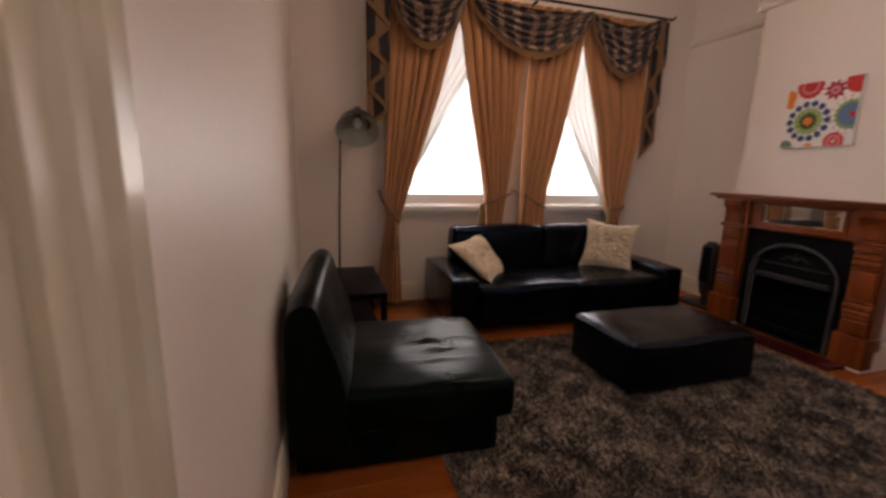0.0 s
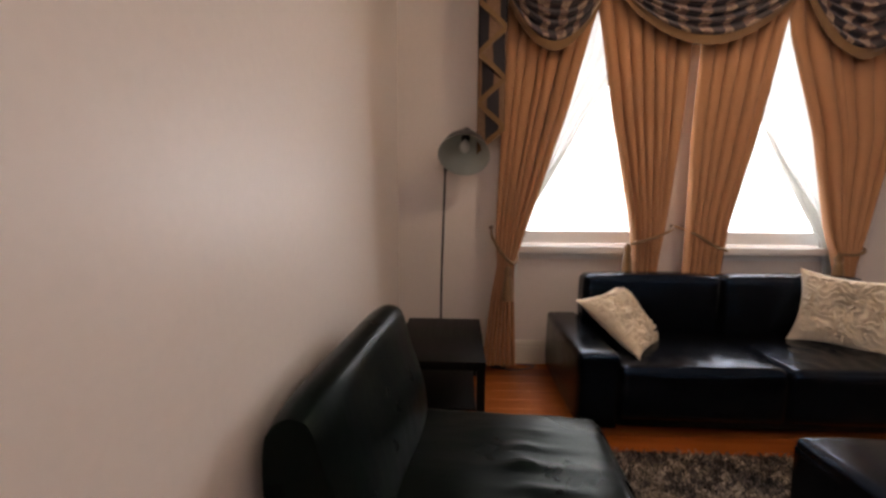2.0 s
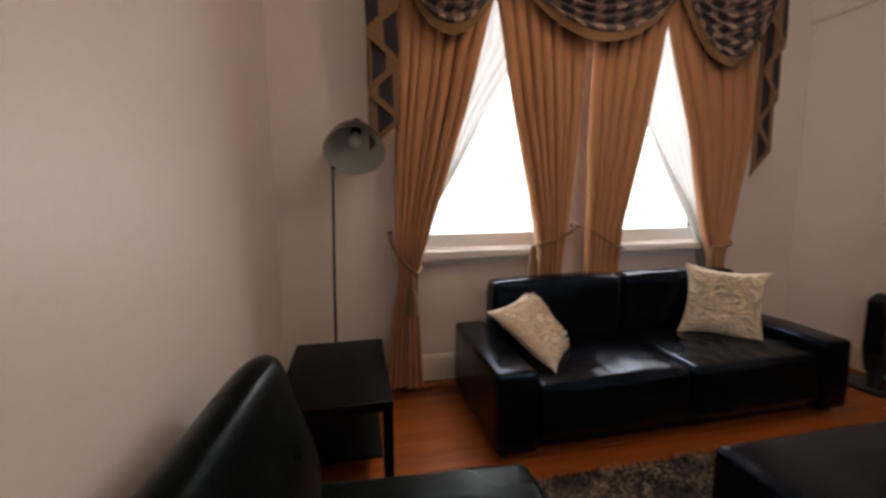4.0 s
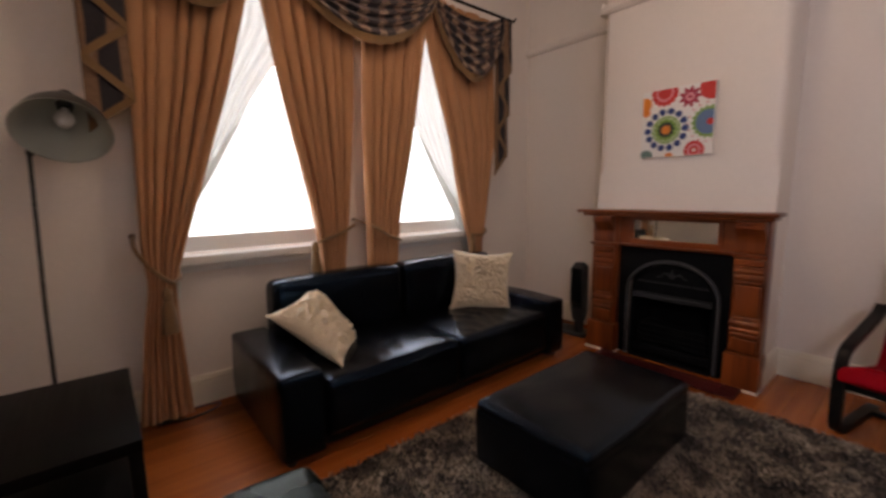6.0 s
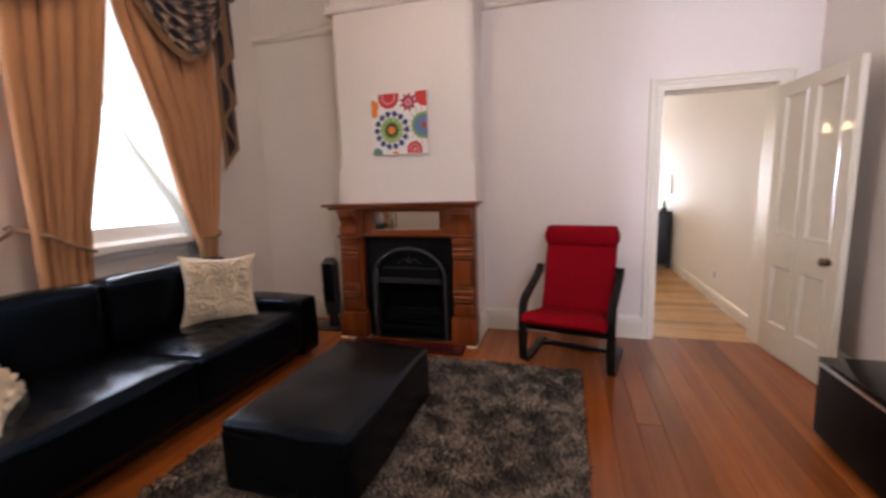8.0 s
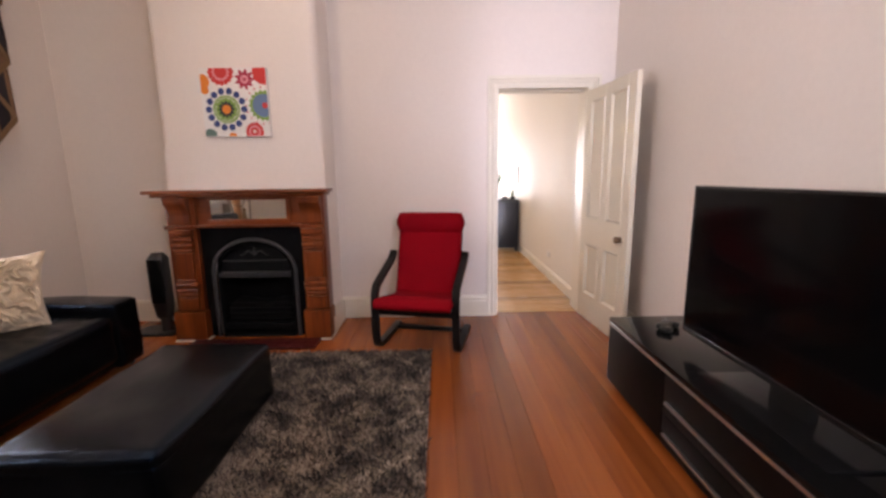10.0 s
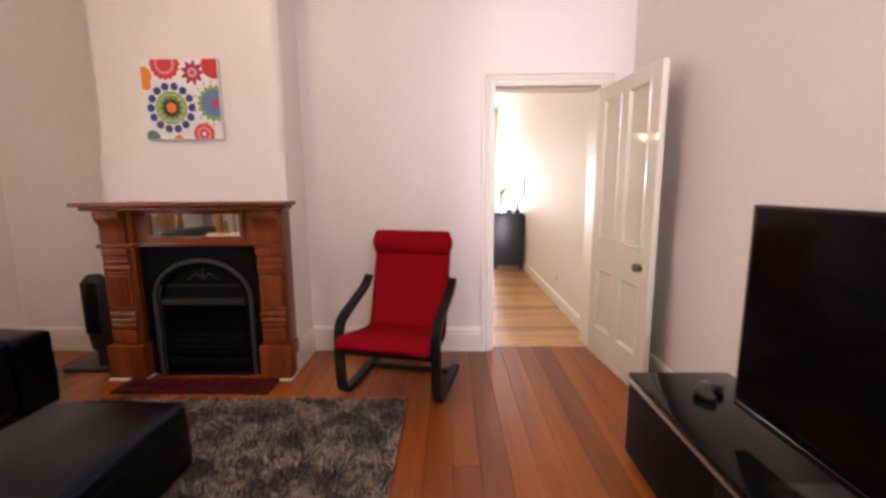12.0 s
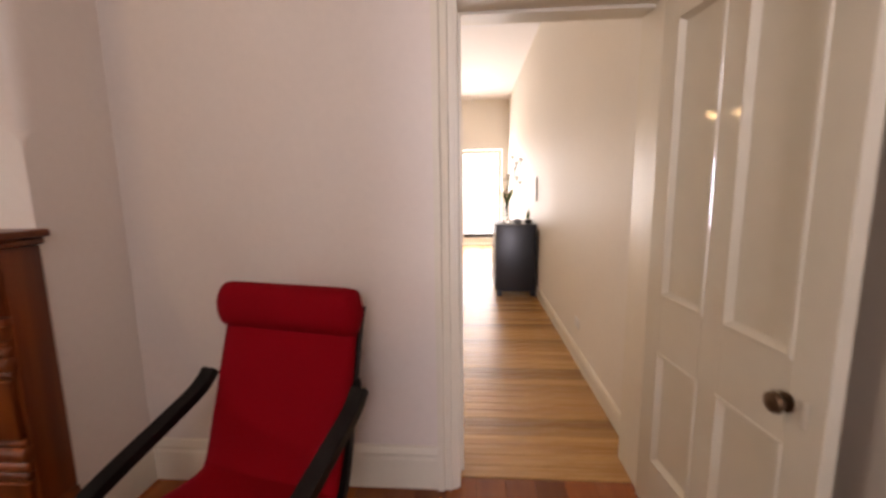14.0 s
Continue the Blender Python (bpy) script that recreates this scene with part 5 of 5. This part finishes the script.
# ---------------------------------------------------------------- hall things
def hall_things():
    c = thing("chest_of_drawers", (7.82, -0.36, 0), "tall dark blue-black chest of drawers against the hall wall", "chest")
    x0, x1, y0, y1 = 7.46, 8.26, -0.605, -0.115
    part("carcass", boxed((x0, y0, 0.06), (x1, y1 - 0.02, 0.86), 0.003), M_CHEST, c)
    part("top", boxed((x0 - 0.008, y0, 0.861), (x1 + 0.008, y1 + 0.005, 0.89), 0.004), M_CHEST, c)
    for x in (x0, x1 - 0.06):
        for y in (y0, y1 - 0.08):
            part("foot", boxed((x, y, 0), (x + 0.06, y + 0.06, 0.059), 0.003), M_CHEST, c)
    for k in range(4):
        d = part("drawer", boxed((x0 + 0.01, y1 - 0.019, 0.075 + 0.196 * k), (x1 - 0.01, y1, 0.262 + 0.196 * k), 0.003), M_CHEST, c)
        for x in (x0 + 0.2, x1 - 0.2):
            part("drawer_knob", turned(B(), (x, y1 + 0.001, 0.17 + 0.196 * k), [(0.006, 0), (0.006, 0.012), (0.014, 0.018), (0.012, 0.027), (0.004, 0.03)], 12, "y"), M_ALU, d)
    v = thing("flower_vase", (7.72, -0.27, 0.89), "clear glass vase with tall white lilies and green stems", "vase")
    part("vase", turned(B(), (7.72, -0.27, 0.89), [(0.035, 0.0), (0.04, 0.01), (0.032, 0.10), (0.042, 0.26), (0.039, 0.26), (0.029, 0.10), (0.03, 0.02), (0.001, 0.015)], 20), M_GLASS, v)
    random.seed(4)
    for k in range(11):
        a, sp = random.uniform(0, 6.28), random.uniform(0.05, 0.2)
        tip = Vector((7.72 + sp * math.cos(a), -0.29 + sp * math.sin(a) * 0.8 - 0.04, 0.89 + random.uniform(0.40, 0.80)))
        part("stem", sweep(B(), spline([(7.72, -0.27, 0.92), (7.72 + 0.02 * math.cos(a), -0.27 + 0.02 * math.sin(a), 1.15), tip], 5), 0.004, 6), M_STEM, v)
        fl = B()
        for q in range(6):
            b = q * math.pi / 3
            o = Vector((math.cos(b), math.sin(b), 0))
            ring = []
            s = Vector((-math.sin(b), math.cos(b), 0))
            rows = []
            for (d, hgt, w) in ((0.003, 0.0, 0.004), (0.012, 0.03, 0.012), (0.030, 0.056, 0.012), (0.044, 0.052, 0.002)):
                rows.append([tip + o * d + Vector((0, 0, hgt)) + s * w, tip + o * (d - 0.003) + Vector((0, 0, hgt + 0.002)), tip + o * d + Vector((0, 0, hgt)) - s * w])
            loft(fl, rows, False, False)
        part("lily", fl, M_PETAL, v, angle=180)
    for k in range(10):
        a = random.uniform(0, 6.28)
        p0 = Vector((7.72, -0.27, 1.12))
        o = Vector((math.cos(a), math.sin(a), 0))
        s = Vector((-math.sin(a), math.cos(a), 0))
        L = random.uniform(0.16, 0.32)
        rows = []
        for u, w in ((0, 0.004), (0.35, 0.016), (0.7, 0.012), (1, 0.001)):
            c0 = p0 + o * L * 0.45 * u + Vector((0, 0, L * u * (1.1 - 0.4 * u)))
            rows.append([c0 + s * w, c0 - Vector((0, 0, 0.003)), c0 - s * w])
        part("leaf", loft(B(), rows, False, False), M_STEM, v, angle=180)
    b = thing("potted_succulent", (7.60, -0.52, 0.89), "small dark pot with a spiky dark green plant", "plant")
    part("pot", turned(B(), (7.60, -0.52, 0.89), [(0.03, 0), (0.042, 0.01), (0.045, 0.05), (0.04, 0.052)], 18), M_PLASTIC, b)
    for k in range(11):
        a = k * 2.4
        o = Vector((math.cos(a), math.sin(a), 0))
        s = Vector((-math.sin(a), math.cos(a), 0))
        base_p = Vector((7.60, -0.52, 0.94))
        L = 0.06 + 0.012 * (k % 6)
        rows = [[base_p + o * 0.06 * u * (1 - k / 14) + Vector((0, 0, L * u * (0.6 + k / 12))) + s * w * e for e in (1, 0, -1)] for u, w in ((0, 0.008), (0.4, 0.010), (1, 0.001))]
        part("leaf", loft(B(), rows, False, False), M_STEM, b, angle=180)
    w = thing("stone_ornament", (7.66, -0.40, 0.89), "low grey rounded ornament on the chest", "ornament")
    part("body", soft_box((7.60, -0.44, 0.89), (7.72, -0.34, 0.95), 0.028, 8, wobble=0.01), M_GREYPLASTIC, w)
    o = thing("wall_outlet", (5.56, HY0, 0.30), "white plastic double power outlet on the hall wall", "outlet")
    part("plate", boxed((5.50, HY0 + 0.001, 0.265), (5.62, HY0 + 0.009, 0.34), 0.003), M_WHITEPL, o)
    for x in (5.53, 5.59):
        part("switch", boxed((x - 0.008, HY0 + 0.0095, 0.315), (x + 0.008, HY0 + 0.013, 0.33), 0.001), M_WHITEPL, o)
    s = thing("light_switch", (4.47, HY0, 1.15), "white plastic light switch on the hall wall", "switch")
    part("plate", boxed((4.435, HY0 + 0.001, 1.09), (4.505, HY0 + 0.009, 1.21), 0.003), M_WHITEPL, s)
    part("rocker", boxed((4.455, HY0 + 0.0095, 1.13), (4.485, HY0 + 0.013, 1.17), 0.002), M_WHITEPL, s)
    d = thing("wall_frame", (7.75, HY0, 1.16), "slim white framed panel on the hall wall", "frame")
    part("frame", boxed((7.70, HY0 + 0.001, 1.16), (7.82, HY0 + 0.018, 1.46), 0.004), M_WHITEPL, d)
    part("insert", boxed((7.715, HY0 + 0.0185, 1.175), (7.805, HY0 + 0.021, 1.445), 0.001), M_TRIM, d)
    g = thing("door_4", (HX + 0.1, 0.45, 0), "white-framed glazed double door flooded with daylight", "glazed door")
    g["kind"] = "structure"
    for y0, y1 in ((-0.49, 0.44), (0.46, 1.39)):
        f = B()
        for lo, hi in (((HX + 0.06, y0, 0.04), (HX + 0.10, y0 + 0.07, 2.17)), ((HX + 0.06, y1 - 0.07, 0.04), (HX + 0.10, y1, 2.17)), ((HX + 0.06, y0 + 0.07, 0.04), (HX + 0.10, y1 - 0.07, 0.16)), ((HX + 0.06, y0 + 0.07, 2.09), (HX + 0.10, y1 - 0.07, 2.17))):
            box(f, lo, hi, 0.004)
        part("door_frame", f, M_TRIM, g)
        pn = part("pane", boxed((HX + 0.078, y0 + 0.07, 0.16), (HX + 0.082, y1 - 0.07, 2.09)), M_GLASS, g, smooth=False)
        pn.visible_shadow = False
    px, py = 5.36, 0.80
    l = thing("pendant_lamp", (px, py, 3.25), "small brass hall pendant with two warm glass shades", "lamp")
    part("ceiling_rose", turned(B(), (px, py, 3.20), [(0.012, 0), (0.05, 0.02), (0.06, 0.05)], 20), M_BRASS, l)
    part("cord", sweep(B(), [(px, py, 1.95), (px, py, 2.6), (px, py, 3.2)], 0.006, 8), M_BRASS, l)
    for s, z in ((1, 1.86), (-1, 1.84)):
        p = Vector((px + 0.14 * s, py, z))
        part("arm", sweep(B(), spline([(px, py, 1.96), (px + 0.07 * s, py, 1.915), p + Vector((0, 0, 0.03))], 5), 0.006, 8), M_BRASS, l)
        part("glass_shade", turned(B(), p, [(0.012, 0.028), (0.030, 0.012), (0.036, -0.012), (0.026, -0.032), (0.005, -0.04)], 18), M_GLOW, l, "glowing warm glass")


hall_things()


# ---------------------------------------------------------------- rug
def rug():
    X0, X1, Y0, Y1 = 0.39, 3.29, 0.84, 2.79
    r = thing("rug", ((X0 + X1) / 2, (Y0 + Y1) / 2, 0), "shaggy rug mottled in charcoal, brown and beige", "rug")
    part("backing", boxed((X0, Y0, 0.001), (X1, Y1, 0.012)), M_RUG, r, smooth=False)
    rng = np.random.default_rng(7)
    n = 62000
    bx, by = rng.uniform(X0, X1, n), rng.uniform(Y0, Y1, n)
    a = rng.uniform(0, 2 * math.pi, n)
    L = rng.uniform(0.018, 0.040, n)
    w = rng.uniform(0.0028, 0.0055, n)
    lean = rng.uniform(0.3, 1.0, n) * L
    dirn = a + rng.normal(0, 1.0, n)
    z0 = np.full(n, 0.011)
    v = np.empty((n, 4, 3))
    sx, sy = np.cos(a) * w, np.sin(a) * w
    v[:, 0] = np.stack([bx - sx, by - sy, z0], 1)
    v[:, 1] = np.stack([bx + sx, by + sy, z0], 1)
    mx, my = bx + np.cos(dirn) * lean * 0.5, by + np.sin(dirn) * lean * 0.5
    v[:, 2] = np.stack([mx + sx * 0.9, my + sy * 0.9, z0 + L * 0.62], 1)
    v[:, 3] = np.stack([bx + np.cos(dirn) * lean, by + np.sin(dirn) * lean, z0 + L * 0.80], 1)
    idx = np.arange(n) * 4
    faces = np.stack([idx, idx + 1, idx + 2, idx + 3], 1)
    me = bpy.data.meshes.new("pile")
    v = v.reshape(-1, 3) - np.array([(X0 + X1) / 2, (Y0 + Y1) / 2, 0])
    me.from_pydata(v.tolist(), [], faces.tolist())
    me.materials.append(M_RUG)
    ob = new("pile", me)
    ob.parent = r
    tagged(ob, kind="stuff")


rug()

# ---------------------------------------------------------------- floors, board by board
def floor_boards():
    fl = structure("floor", boxed((-0.60, -1.03, -0.12), (4.20, 4.30, -0.02)), M_GAP, "reddish varnished pine floorboards", "floor")
    rng = random.Random(3)
    w = 0.135
    meshes = {}

    def board(x0, x1, y0, y1, mat, parent):
        key = (round(x1 - x0, 3), round(y1 - y0, 3), mat.name)
        if key not in meshes:
            bm = boxed((-(x1 - x0) / 2, -(y1 - y0) / 2, -0.02), ((x1 - x0) / 2, (y1 - y0) / 2, 0.0), 0.0009, 1)
            meshes[key] = mesh_from("plank", bm, mat, False)
        ob = new("plank", meshes[key])
        ob.parent = parent
        ob.location = ((x0 + x1) / 2, (y0 + y1) / 2, 0)

    y = YT
    while y < YW:
        y2 = min(y + w, YW)
        cuts = [XL - 0.23, 4.195]
        if rng.random() < 0.22:
            cuts.insert(1, rng.choice([0.9, 1.5, 2.1, 2.7, 3.1]))
        for a, b in zip(cuts, cuts[1:]):
            board(a + 0.001, b - 0.001, y + 0.0005, y2 - 0.0005, M_FLOOR, fl)
        y += w
    hf = structure("hall_floor", boxed((4.20, HY0 - 0.15, -0.12), (HX + 0.2, HY1 + 0.15, -0.02)), M_GAP, "pale golden oak boards in the hall", "floor")
    x = 4.20
    while x < HX + 0.1:
        board(x + 0.001, x + 0.084, HY0, HY1, M_HALL, hf)
        x += 0.085


floor_boards()
